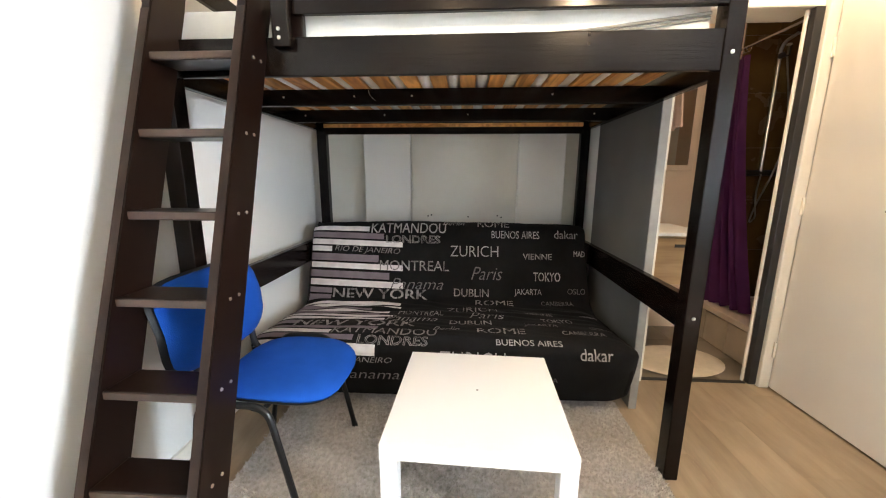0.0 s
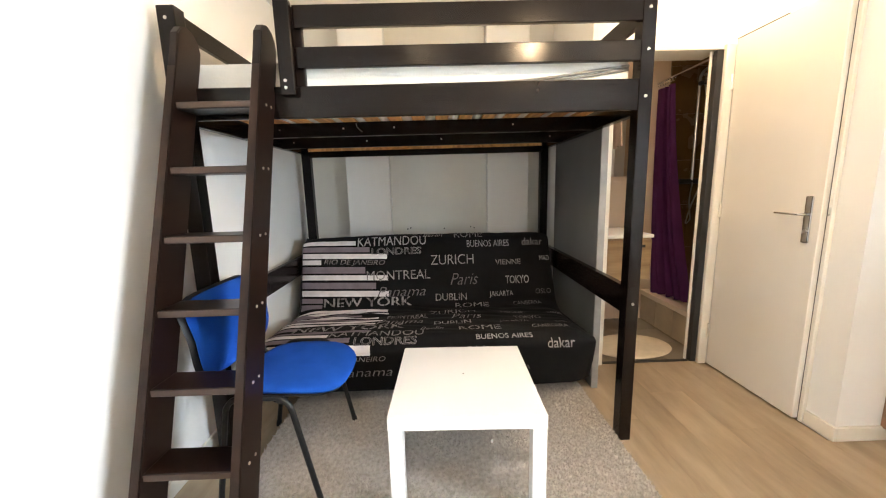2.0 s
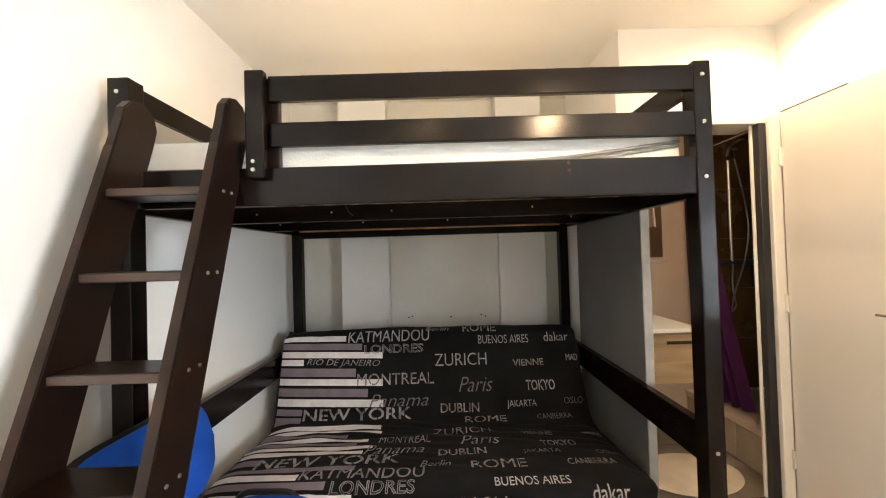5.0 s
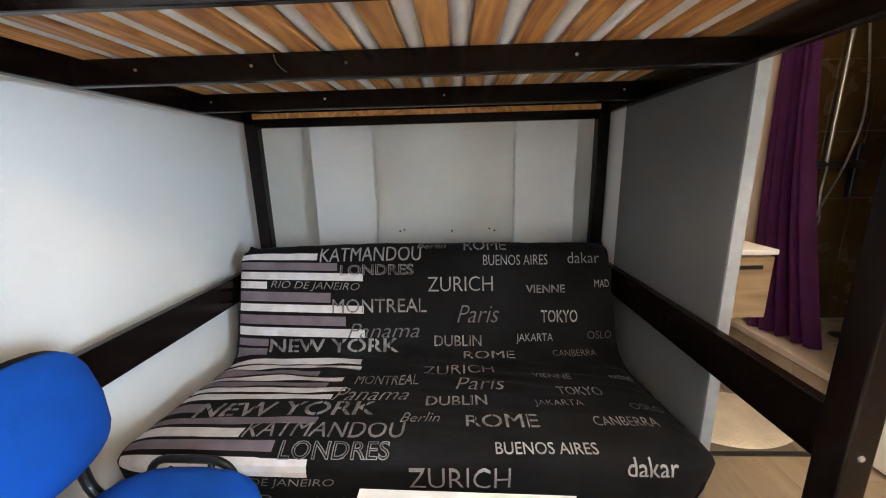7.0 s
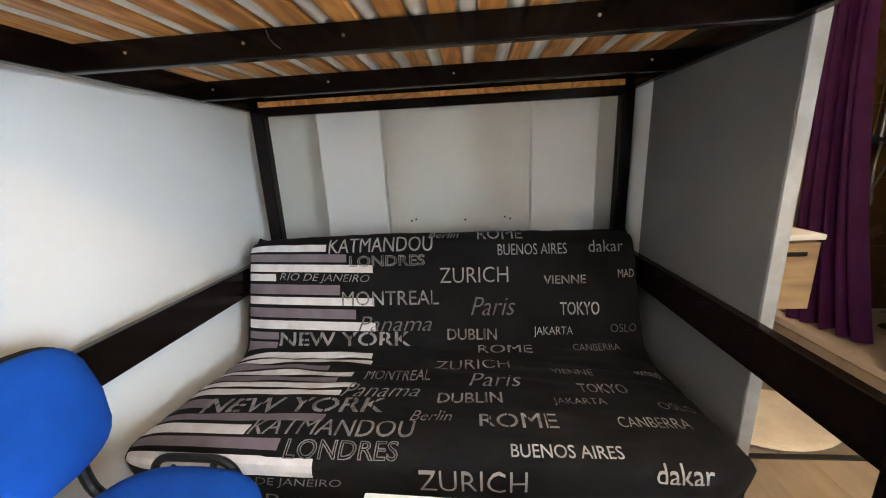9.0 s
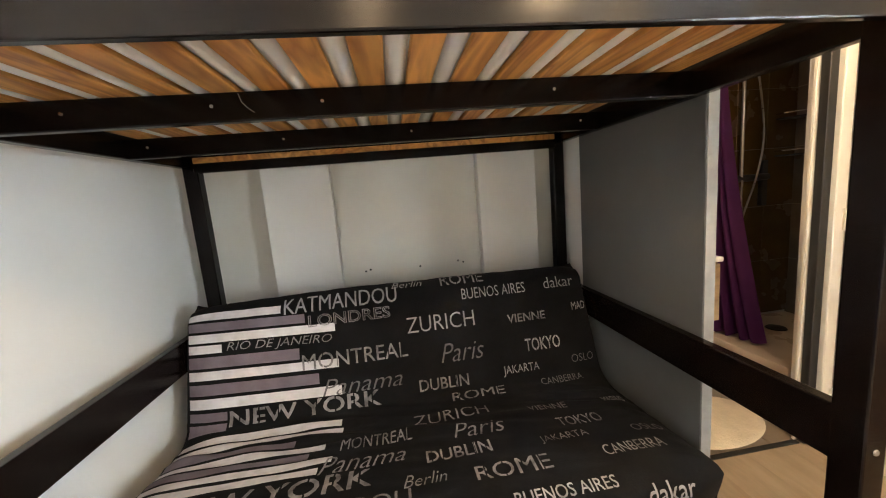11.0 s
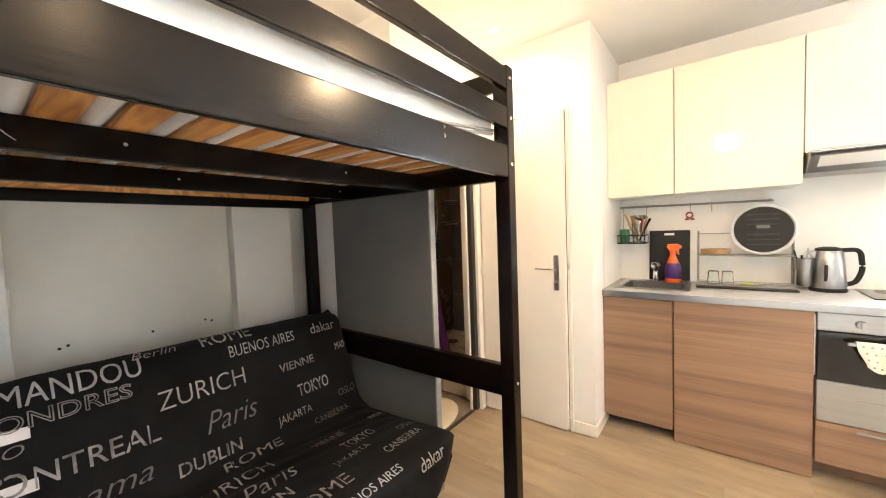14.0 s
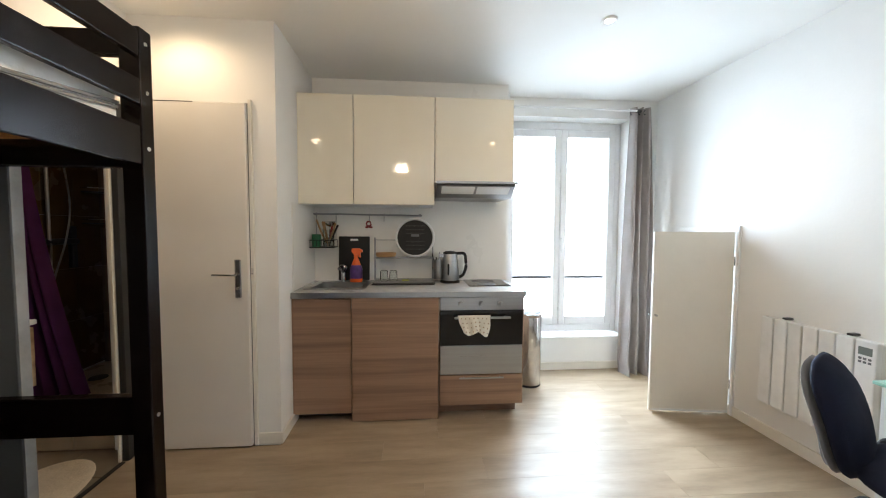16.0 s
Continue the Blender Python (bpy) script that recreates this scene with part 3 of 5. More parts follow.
def pillow_box(x0, x1, y0, y1, z0, z1, r, wave):
    b = box(x0, x1, y0, y1, z0, z1)
    bmesh.ops.subdivide_edges(b, edges=list(b.edges), cuts=18, use_grid_fill=True)
    for v in b.verts:
        e = min(v.co.x - x0, x1 - v.co.x, v.co.y - y0, y1 - v.co.y)
        k = noise.noise(v.co * 7) * wave
        if v.co.z > (z0 + z1) / 2 and e < r:
            v.co.z -= (r - e) ** 2 / r * 0.35
        v.co += Vector((0, k, k * 0.6 if v.co.z > z0 + 0.01 else 0))
    return b


ms_b = pillow_box(-1.028, 0.745, 2.858, 4.125, 1.608, 1.772, 0.06, 0.007)
part("body", ms_b, MATTRESS, ms, smooth=50)
for k in range(-3, 11):
    # the ticking sags between the slats
    x = -0.6295 + 0.1213 * (k + 0.5)
    part("sagging_ticking", tube([(x, 2.865 + j * 0.1038, 1.6165) for j in range(13)], 0.0256, 14), MATTRESS, ms, smooth=60)
part("piping", tube(bend([(-1.03, 2.846, 1.655), (-0.4, 2.848, 1.652), (0.3, 2.846, 1.655), (0.60, 2.845, 1.690), (0.742, 2.85, 1.708)], 0.2), 0.006, 8), GREYCLOTH, ms, "grey cord along the mattress edge")
part("piping", tube(bend([(-1.03, 2.850, 1.642), (0.2, 2.850, 1.642), (0.55, 2.848, 1.668), (0.742, 2.852, 1.695)], 0.2), 0.005, 8), GREYCLOTH, ms, "grey cord along the mattress edge")

# ladder
ld = thing("ladder", "dark-brown stained wooden ladder leaning on the loft bed", "ladder", (-0.9, 2.4, 0))
SL = 0.328


def stile(x0, x1):
    def rear(z):
        return 2.276 + SL * z
    pts = [(rear(FZ), FZ), (rear(1.74), 1.74)]
    for k in range(7):
        a = k / 6 * math.pi
        c = (rear(1.79) - 0.070, 1.79)
        pts.append((c[0] + 0.067 * math.cos(a), c[1] + 0.075 * math.sin(a)))
    pts += [(rear(1.70) - 0.136, 1.70), (rear(FZ) - 0.136, FZ)]
    return prism(pts, "x", x0, x1, 0.004, 2)


part("stile", stile(-0.722, -0.690), LADDERWOOD, ld)
part("stile", stile(-1.026, -0.994), LADDERWOOD, ld)
# thin strips of a lighter, redder brown along the stiles' front edges
for x0, x1 in ((-0.7225, -0.6895), (-1.0265, -0.9935)):
    b = bmesh.new()
    vs = [b.verts.new((x, 2.276 + SL * z - 0.1368, z)) for x in (x0 + 0.003, x1 - 0.003) for z in (FZ + 0.01, 1.70)]
    b.faces.new((vs[0], vs[2], vs[3], vs[1]))
    bmesh.ops.solidify(b, geom=list(b.faces), thickness=0.0015)
    part("stile_edge", b, REDBROWN, ld, "reddish front edge")
for k in range(6):
    z = 1.555 - 0.2355 * k
    y = 2.730 - 0.0785 * k
    st = part("rung", box(-0.9938, -0.7225, y - 0.062, y + 0.055, z - 0.013, z + 0.013, 0.004, 2), LADDERWOOD, ld)
    part("rung_nosing", box(-0.992, -0.724, y - 0.0645, y - 0.0612, z - 0.010, z + 0.010, 0.001), REDBROWN, st, "reddish rung edge")
    for dy in (-0.018, 0.022):
        screw((-0.69, y + dy, z + 0.004), (1, 0, 0), st, 0.006)

# ---- sofa ----
sofa = thing("sofa_bed", "fold-out sofa bed with black cover printed with city names", "sofa", (-0.14, 3.5, 0))
PROFILE = bend([(0, 4.03, 0.74), (0, 3.945, 0.905), (0, 3.87, 0.872), (0, 3.735, 0.418), (0, 3.66, 0.400), (0, 3.14, 0.438), (0, 3.085, 0.41), (0, 3.10, 0.30), (0, 3.155, 0.135)], 0.055, 8)
CUM = [0.0]
for a_, b_ in zip(PROFILE, PROFILE[1:]):
    CUM.append(CUM[-1] + (b_ - a_).length)
S_TOP = next(CUM[i] for i, p in enumerate(PROFILE) if p.y < 3.905)      # where the print's rows begin


def along(s):
    s = min(max(s, 0.0), CUM[-1] - 1e-6)
    i = next(k for k in range(len(CUM) - 1) if CUM[k + 1] > s)
    f = (s - CUM[i]) / (CUM[i + 1] - CUM[i])
    d = (PROFILE[i + 1] - PROFILE[i]).normalized()
    return PROFILE[i].lerp(PROFILE[i + 1], f), Vector((0, d.z, -d.y))


def cover(x, s, lift=0.0):
    """A place on the sofa's cover: x across, s metres down from the top edge of the print."""
    p, n = along(S_TOP + s)
    if n.z + (-n.y) < 0:
        n = -n
    k = 0.008 * noise.noise(Vector((x * 2.2, s * 2.6, 3.1)))
    if 0.46 < s < 1.15:
        fold = 1 - min(1, abs(s - 0.62) / 0.22)
        k += (0.005 + 0.013 * max(0, fold) * (1 if x < -0.2 else 0.5)) * noise.noise(Vector((x * 5 + s * 3, s * 24 - x * 4, 0.7)))
    else:
        k += 0.0025 * noise.noise(Vector((x * 14, s * 9, 5.0)))
    crown = 0.012 * (1 - abs((x + 0.15) / 0.95) ** 4)
    edge = max(0.0, abs(x + 0.15) - 0.80) / 0.12
    k += crown - 0.03 * edge * edge
    top = noise.noise(Vector((x * 1.7, 0.3, 8.0))) * 0.012 if s < 0.12 else 0.0
    q = p + n * (k + lift)
    return Vector((x, q.y, q.z + top * max(0, 1 - max(0, s) / 0.12)))


X_L, X_R = -1.045, 0.745
SN = CUM[-1] - S_TOP
NX, NS = 110, 170


def side(u, s):
    grow = 0.05 * min(1, max(0, (s - 0.1) / 0.5))
    return (X_L - 0.012 * min(1, max(0, s / 0.4))) + u * (X_R + grow - X_L)


cov = sheet(lambda u, v: cover(side(u, -S_TOP + v * CUM[-1]), -S_TOP + v * CUM[-1]), NX, NS)
merge(cov, sheet(lambda u, v: cover(side(u, -S_TOP + v * CUM[-1]), -S_TOP + v * CUM[-1], -0.012), NX, NS))
cover_ob = part("cover", cov, SOFA_BLACK, sofa, "black printed cotton cover", smooth=70)
part("back_cushion", prism([(3.925, 0.86), (3.98, 0.84), (4.00, 0.60), (3.88, 0.38), (3.77, 0.38), (3.775, 0.45)], "x", X_L + 0.012, X_R + 0.01, 0.01, 2), SOFA_BLACK, sofa)
part("seat_cushion", prism([(3.72, 0.375), (3.14, 0.405), (3.12, 0.30), (3.17, 0.16), (3.72, 0.20)], "x", X_L, X_R + 0.035, 0.015, 2), SOFA_BLACK, sofa)
part("base_box", box(X_L + 0.06, 0.69, 3.33, 3.86, FZ + 0.03, 0.20, 0.006), BLACKPLASTIC, sofa)
for x in (-0.95, 0.64):
    for y in (3.36, 3.80):
        part("foot", cyl((x, y, FZ), (x, y, FZ + 0.032), 0.022), BLACKPLASTIC, sofa)
part("end_bracket", tube(bend([(0.70, 3.36, 0.06), (0.715, 3.34, 0.10), (0.715, 3.33, 0.17), (0.70, 3.36, 0.20)], 0.02), 0.004, 6), SCREW, sofa)


def laid(s):
    """The print runs a little lower on the back and seat than its even rows."""
    if s <= 0:
        return s
    return s + (0.006 + 0.02 * min(1, s / 0.4)) * (1 if s < 1.05 else max(0, 1 - (s - 1.05) / 0.08))


def patch(name, x0, x1, s0, s1, material, skew=0.0, lift=0.0022):
    s0, s1 = laid(s0), laid(s1)
    nx, ns = max(2, int(abs(x1 - x0) / 0.02)), max(1, int(abs(s1 - s0) / 0.012))
    return part(name, sheet(lambda u, v: cover(x0 + u * (x1 - x0), s0 + v * (s1 - s0) + skew * u, lift), nx, ns), material, cover_ob)


def word(text, x0, x1, s0, s1, material, shear=0.0, weight=0.0, slope=0.0, lift=0.0036):
    """Letters laid on the cover; weight thickens or thins the strokes."""
    s0, s1 = laid(s0), laid(s1)
    c = bpy.data.curves.new("word", "FONT")
    c.body, c.resolution_u, c.shear = text, 3, shear
    if text == "LONDRES":
        c.fill_mode, c.bevel_depth, c.bevel_resolution = "NONE", 0.022, 0
    else:
        c.offset = 0.0 if "M" in text else (0.5 * weight if weight > 0 else -0.010)
    ob = bpy.data.objects.new("word", c)
    scene.collection.objects.link(ob)
    dg = bpy.context.evaluated_depsgraph_get()
    me = bpy.data.meshes.new_from_object(ob.evaluated_get(dg))
    bpy.data.objects.remove(ob)
    b = bmesh.new()
    b.from_mesh(me)
    bpy.data.meshes.remove(me)
    xs, ys = [v.co.x for v in b.verts], [v.co.y for v in b.verts]
    ax, bx, ay, by = min(xs), max(xs), min(ys), max(ys)
    for k in range(1, 8):
        bmesh.ops.bisect_plane(b, geom=[*b.verts, *b.edges, *b.faces], plane_co=(0, ay + (by - ay) * k / 8, 0), plane_no=(0, 1, 0))
    if weight > 0.01 and text != "KATMANDOU":
        # stencil breaks through the strokes
        count = len(text)
        for k in range(count):
            mid, half = ax + (bx - ax) * (k + 0.5) / count, 0.0065 * (bx - ax) * 6 / count
            for e in (mid - half, mid + half):
                bmesh.ops.bisect_plane(b, geom=[*b.verts, *b.edges, *b.faces], plane_co=(e, 0, 0), plane_no=(1, 0, 0))
            bmesh.ops.delete(b, geom=[f for f in b.faces if abs(f.calc_center_median().x - mid) < half], context="FACES")
    bmesh.ops.triangulate(b, faces=list(b.faces))
    full = b
    for v in full.verts:
        u, w = (v.co.x - ax) / (bx - ax), (v.co.y - ay) / (by - ay)
        v.co = cover(x0 + u * (x1 - x0), s1 + w * (s0 - s1) + slope * u, lift + (0.0006 if v.co.z > 0 else 0.0))
    full.normal_update()
    if sum(f.normal.z - f.normal.y for f in full.faces) < 0:
        bmesh.ops.reverse_faces(full, faces=list(full.faces))
    return part("printed_word", full, material, cover_ob)


# broad stripes: (where the row starts, height, length, colour), repeated down the cover
W_, M_ = PRINT_WHITE, PRINT_MAUVE
STRIPES_BACK = [(0.006, 0.030, -0.655, W_), (0.047, 0.036, -0.555, M_), (0.094, 0.034, -0.43, W_), (0.138, 0.032, -0.90, W_), (0.184, 0.044, -0.585, M_),
                (0.240, 0.034, -0.425, W_), (0.290, 0.042, -0.51, M_), (0.345, 0.038, -0.42, W_), (0.398, 0.034, -0.885, M_), (0.444, 0.040, -0.885, M_)]
for s, h, x1, m_ in STRIPES_BACK:
    patch("stripe", X_L + 0.004, x1, s, s + h, m_, skew=0.030 * (x1 - X_L))
for s, h, x1, m_ in [(0.515, 0.035, -0.42, W_), (0.563, 0.035, -0.41, W_), (0.612, 0.036, -0.58, M_), (0.66, 0.034, -0.46, W_), (0.706, 0.034, -0.51, M_), (0.752, 0.034, -0.42, W_),
                     (0.80, 0.034, -0.46, W_), (0.86, 0.05, -0.90, M_), (0.945, 0.04, -0.46, M_), (1.00, 0.043, -0.685, W_), (1.058, 0.045, -0.555, M_), (1.125, 0.045, -0.44, W_)]:
    patch("stripe", X_L + 0.0, x1, s, s + h, m_, skew=0.01)
B, R_, D = PRINT_LETTER, PRINT_WORN, PRINT_DIM
for w in [("KATMANDOU", -0.640, -0.150, 0.000, 0.056, B, 0, 0.014), ("LONDRES", -0.540, -0.185, 0.070, 0.118, R_, 0, 0.0), ("RIO DE JANEIRO", -0.880, -0.445, 0.137, 0.180, R_, 0.3, -0.006, 0.018),
          ("MONTREAL", -0.575, -0.125, 0.226, 0.288, R_, 0, 0.022), ("Panama", -0.500, -0.160, 0.336, 0.400, D, 0.35, -0.002), ("NEW YORK", -0.875, -0.258, 0.402, 0.474, R_, 0, 0.022),
          ("Berlin", -0.170, -0.030, -0.022, 0.004, B, 0.3, 0), ("ROME", 0.055, 0.258, -0.035, 0.015, R_, 0, 0.022), ("BUENOS AIRES", 0.145, 0.448, 0.036, 0.080, B, 0, 0.0)]:
    word(*w)
for w in [("dakar", 0.542, 0.690, 0.028, 0.076, B, 0, 0.0), ("ZURICH", -0.118, 0.188, 0.130, 0.196, B, 0, -0.004), ("VIENNE", 0.343, 0.525, 0.172, 0.208, R_, 0, 0.02),
          ("MAD", 0.662, 0.736, 0.152, 0.186, B, 0, 0.006), ("Paris", 0.018, 0.215, 0.258, 0.336, D, 0.35, 0), ("TOKYO", 0.410, 0.577, 0.284, 0.338, B, 0, 0.014),
          ("DUBLIN", -0.090, 0.130, 0.392, 0.442, R_, 0, 0.012), ("JAKARTA", 0.292, 0.460, 0.386, 0.432, B, 0, -0.004), ("OSLO", 0.620, 0.735, 0.378, 0.412, D, 0, 0)]:
    word(*w)
for w in [("ROME", 0.046, 0.280, 0.474, 0.520, R_, 0, 0.022), ("CANBERRA", 0.456, 0.650, 0.466, 0.504, D, 0, -0.004), ("ZURICH", -0.13, 0.170, 0.585, 0.655, R_, 0, -0.004),
          ("VIENNE", 0.322, 0.480, 0.655, 0.695, D, 0, 0.015), ("MADRID", 0.642, 0.735, 0.650, 0.69, B, 0, 0.004), ("Paris", 0.008, 0.200, 0.705, 0.785, R_, 0.3, 0),
          ("MONTREAL", -0.40, -0.142, 0.665, 0.74, R_, 0, 0.02), ("TOKYO", 0.396, 0.562, 0.755, 0.815, R_, 0, 0.014), ("Panama", -0.455, -0.168, 0.775, 0.855, R_, 0.35, 0)]:
    word(*w)
for w in [("DUBLIN", -0.10, 0.122, 0.825, 0.885, R_, 0, 0.012), ("JAKARTA", 0.290, 0.460, 0.855, 0.905, R_, 0, -0.004), ("OSLO", 0.622, 0.735, 0.862, 0.905, D, 0, 0),
          ("NEW YORK", -0.92, -0.275, 0.862, 0.948, R_, 0, 0.018), ("Berlin", -0.178, -0.045, 0.93, 0.985, R_, 0.3, 0), ("ROME", 0.042, 0.280, 0.945, 1.010, R_, 0, 0.022),
          ("CANBERRA", 0.460, 0.665, 0.955, 1.00, R_, 0, -0.004), ("KATMANDOU", -0.675, -0.157, 0.985, 1.058, R_, 0, 0.012), ("LONDRES", -0.53, -0.192, 1.075, 1.138, R_, 0, 0.0)]:
    word(*w)
for w in [("BUENOS AIRES", 0.128, 0.432, 1.075, 1.122, B, 0, 0.004), ("dakar", 0.505, 0.650, 1.128, 1.170, B, 0, 0.004), ("ZURICH", -0.133, 0.169, 1.152, 1.222, B, 0, -0.004),
          ("RIO DE JANEIRO", -0.72, -0.36, 1.185, 1.225, R_, 0.3, 0), ("Panama", -0.62, -0.33, 1.255, 1.315, R_, 0.3, 0), ("DUBLIN", -0.22, 0.02, 1.27, 1.315, B, 0, 0.012),
          ("JAKARTA", 0.24, 0.42, 1.275, 1.315, D, 0, -0.004)]:
    word(*w)

# ---- coffee table, rug, blue chair ----
tb = thing("coffee_table", "small square white lacquered coffee table on the rug", "coffee table")
part("tabletop", box(-0.275, 0.275, -0.275, 0.275, 0.415, 0.465, 0.003, 2), LACQUER, tb)
for x in (-0.274, 0.224):
    for y in (-0.274, 0.224):
        part("leg", box(x, x + 0.05, y, y + 0.05, FZ + 0.012, 0.4145, 0.002), LACQUER, tb)
for x in (-0.22, 0.185):
    part("corner_bracket", box(x, x + 0.035, 0.225, 0.255, 0.395, 0.4145, 0.002), WHITEPLASTIC, tb)
part("plug_hole", cyl((0.0, 0.015, 0.4645), (0.0, 0.015, 0.4658), 0.004, seg=10), EDGE, tb)
tb.matrix_basis = pose(0.026, 2.668, 0, 0, 0, -1.7)

rug = thing("rug", "grey shaggy rug lying under sofa and table", "rug", (-0.05, 2.8, FZ))
part("backing", box(-0.90, 0.758, 2.22, 3.42, FZ, FZ + 0.014, 0.002), RUG, rug)
rng = np.random.default_rng(4)
N = 64000
cx, cy = rng.uniform(-0.90, 0.758, N), rng.uniform(2.22, 3.42, N)
ang, tilt, hh, rr = rng.uniform(0, 6.283, N), rng.normal(0, 0.006, (N, 2)), rng.uniform(0.006, 0.014, N), rng.uniform(0.0026, 0.0048, N)
base = [np.stack([cx + rr * np.cos(ang + k * 2.094), cy + rr * np.sin(ang + k * 2.094), np.full(N, 0.013)], 1) for k in range(3)]
tip = np.stack([cx + tilt[:, 0], cy + tilt[:, 1], 0.014 + hh], 1)
vv = np.stack([*base, tip], 1).reshape(-1, 3)
idx = np.arange(N) * 4
faces = np.concatenate([np.stack([idx + a, idx + b, idx + 3], 1) for a, b in ((0, 1), (1, 2), (2, 0))])
pm = bpy.data.meshes.new("shag")
pm.from_pydata((vv - np.array((-0.05, 2.8, 0))).tolist(), [], faces.tolist())
pm.materials.append(RUG)
po = new("shag", pm)
po.parent = rug
tagged(po, "", "", "", "stuff")

# visitor chair faces +x; built with its seat centre over the origin
ch = thing("visitor_chair", "blue upholstered visitor chair with black tube frame", "chair")


def blob(cx, cy, sx, sy, t, dish, n=28, m=10, power=3.2):
    """A cushion with a rounded squarish outline, thickness t, dished by dish."""
    b = bmesh.new()
    rings = []
    for j in range(m + 1):
        a = math.pi * j / m
        rad, h = math.sin(a) ** 0.45, math.cos(a)
        ring = []
        for k in range(n):
            th = 2 * math.pi * k / n
            c, s = math.cos(th), math.sin(th)
            x = math.copysign(abs(c) ** (2 / power), c) * sx * rad
            y = math.copysign(abs(s) ** (2 / power), s) * sy * rad
            ring.append(b.verts.new((cx + x, cy + y, h * t / 2 + dish * ((x / sx) ** 2 + (y / sy) ** 2))))
        rings.append(ring)
    for A, Bq in zip(rings, rings[1:]):
        for k in range(n):
            b.faces.new((A[k], A[(k + 1) % n], Bq[(k + 1) % n], Bq[k]))
    bmesh.ops.remove_doubles(b, verts=list(b.verts), dist=1e-5)
    bmesh.ops.recalc_face_normals(b, faces=list(b.faces))
    return b


def bow(b):
    for v in b.verts:
        v.co.z -= 0.035 * max(0, v.co.x / 0.2) ** 2
    return b


part("seat", moved(bow(blob(0, 0, 0.215, 0.225, 0.05, 0.010)), pose(0, 0, 0.455)), BLUE, ch, smooth=60)
part("seat_shell", moved(bow(blob(0, 0, 0.20, 0.21, 0.03, 0.010)), pose(0, 0, 0.432)), BLACKPLASTIC, ch, smooth=60)
part("backrest", moved(blob(0, 0, 0.160, 0.250, 0.045, -0.04, power=4.5), pose(-0.222, 0, 0.685, 0, 80, 0)), BLUE, ch, smooth=60)
part("back_shell", moved(blob(0, 0, 0.164, 0.254, 0.022, -0.04, power=4.5), pose(-0.249, 0, 0.683, 0, 80, 0)), BLACKPLASTIC, ch, smooth=60)
for s in (-1, 1):
    part("side_frame", tube(bend([(0.14, s * 0.258, 0.0), (0.045, s * 0.255, 0.462), (-0.18, s * 0.255, 0.462), (-0.26, s * 0.25, 0.0)], 0.06), 0.011), BLACKMETAL, ch)
    part("foot_cap", cyl((0.140, s * 0.258, 0.0), (0.134, s * 0.258, 0.03), 0.013), BLACKPLASTIC, ch)
    part("foot_cap", cyl((-0.260, s * 0.25, 0.0), (-0.255, s * 0.25, 0.03), 0.013), BLACKPLASTIC, ch)
    part("back_bracket", tube(bend([(-0.08, s * 0.15, 0.425), (-0.24, s * 0.15, 0.43), (-0.262, s * 0.15, 0.62)], 0.07), 0.013), BLACKMETAL, ch)
part("seat_bar", tube(bend([(0.0, 0.255, 0.455), (0.0, 0.21, 0.415), (0.0, -0.21, 0.415), (0.0, -0.255, 0.455)], 0.02), 0.009), BLACKMETAL, ch)
part("seat_bar", tube([(-0.12, 0.25, 0.435), (-0.12, -0.25, 0.435)], 0.009), BLACKMETAL, ch)
ch.matrix_basis = pose(-0.668, 2.752, FZ, 0, 0, -1)

# ---- ceiling spots ----
for sx, sy in SPOTS:
    sp = thing("ceiling_spot", "round recessed ceiling spot glowing warm white", "ceiling light", (sx, sy, CEIL), "recessed ceiling spots")
    part("ring", lathe([(0.0225, -0.001), (0.044, -0.001), (0.044, -0.006), (0.038, -0.010), (0.0225, -0.007)], 28, (sx, sy, CEIL)), WHITEPLASTIC, sp, smooth=40)
    part("lens", cyl((sx, sy, CEIL - 0.008), (sx, sy, CEIL - 0.001), 0.022, seg=24), LAMPGLOW, sp, "glowing frosted lens")
bl = thing("bathroom_lamp", "small round frosted bathroom ceiling lamp", "ceiling light", (1.35, 3.95, CEIL))
part("base", cyl((1.35, 3.95, CEIL - 0.02), (1.35, 3.95, CEIL), 0.07), WHITEPLASTIC, bl)
part("dome", lathe([(0.065, -0.02), (0.06, -0.05), (0.035, -0.075), (0.01, -0.082)], 24, (1.35, 3.95, CEIL)), DIMGLOW, bl, smooth=60)

pd = thing("pendant_lamp", "small pendant lamp with two bare glowing bulbs", "pendant lamp", PENDANT)
part("cord", cyl((PENDANT[0], PENDANT[1], PENDANT[2] + 0.02), (PENDANT[0], PENDANT[1], CEIL - 0.03), 0.003, seg=8), WHITEPLASTIC, pd)
part("ceiling_rose", lathe([(0.045, -0.002), (0.042, -0.02), (0.012, -0.032)], 24, (PENDANT[0], PENDANT[1], CEIL)), WHITEPLASTIC, pd, smooth=50)
part("cross_arm", cyl((PENDANT[0], PENDANT[1] - 0.05, PENDANT[2] + 0.02), (PENDANT[0], PENDANT[1] + 0.05, PENDANT[2] + 0.02), 0.008, seg=12), WHITEPLASTIC, pd)
for k in (-1, 1):
    y = PENDANT[1] + 0.035 * k
    so = part("socket", cyl((PENDANT[0], y, PENDANT[2] - 0.005), (PENDANT[0], y, PENDANT[2] + 0.03), 0.014), WHITEPLASTIC, pd)
    part("bulb", lathe([(0.010, 0.0), (0.020, -0.012), (0.024, -0.026), (0.018, -0.041), (0.006, -0.048)], 20, (PENDANT[0], y, PENDANT[2] - 0.006)), LAMPGLOW, so, "glowing warm bulb", smooth=60)

# ---- kitchen ----
FX = 1.940    # plane of the fronts


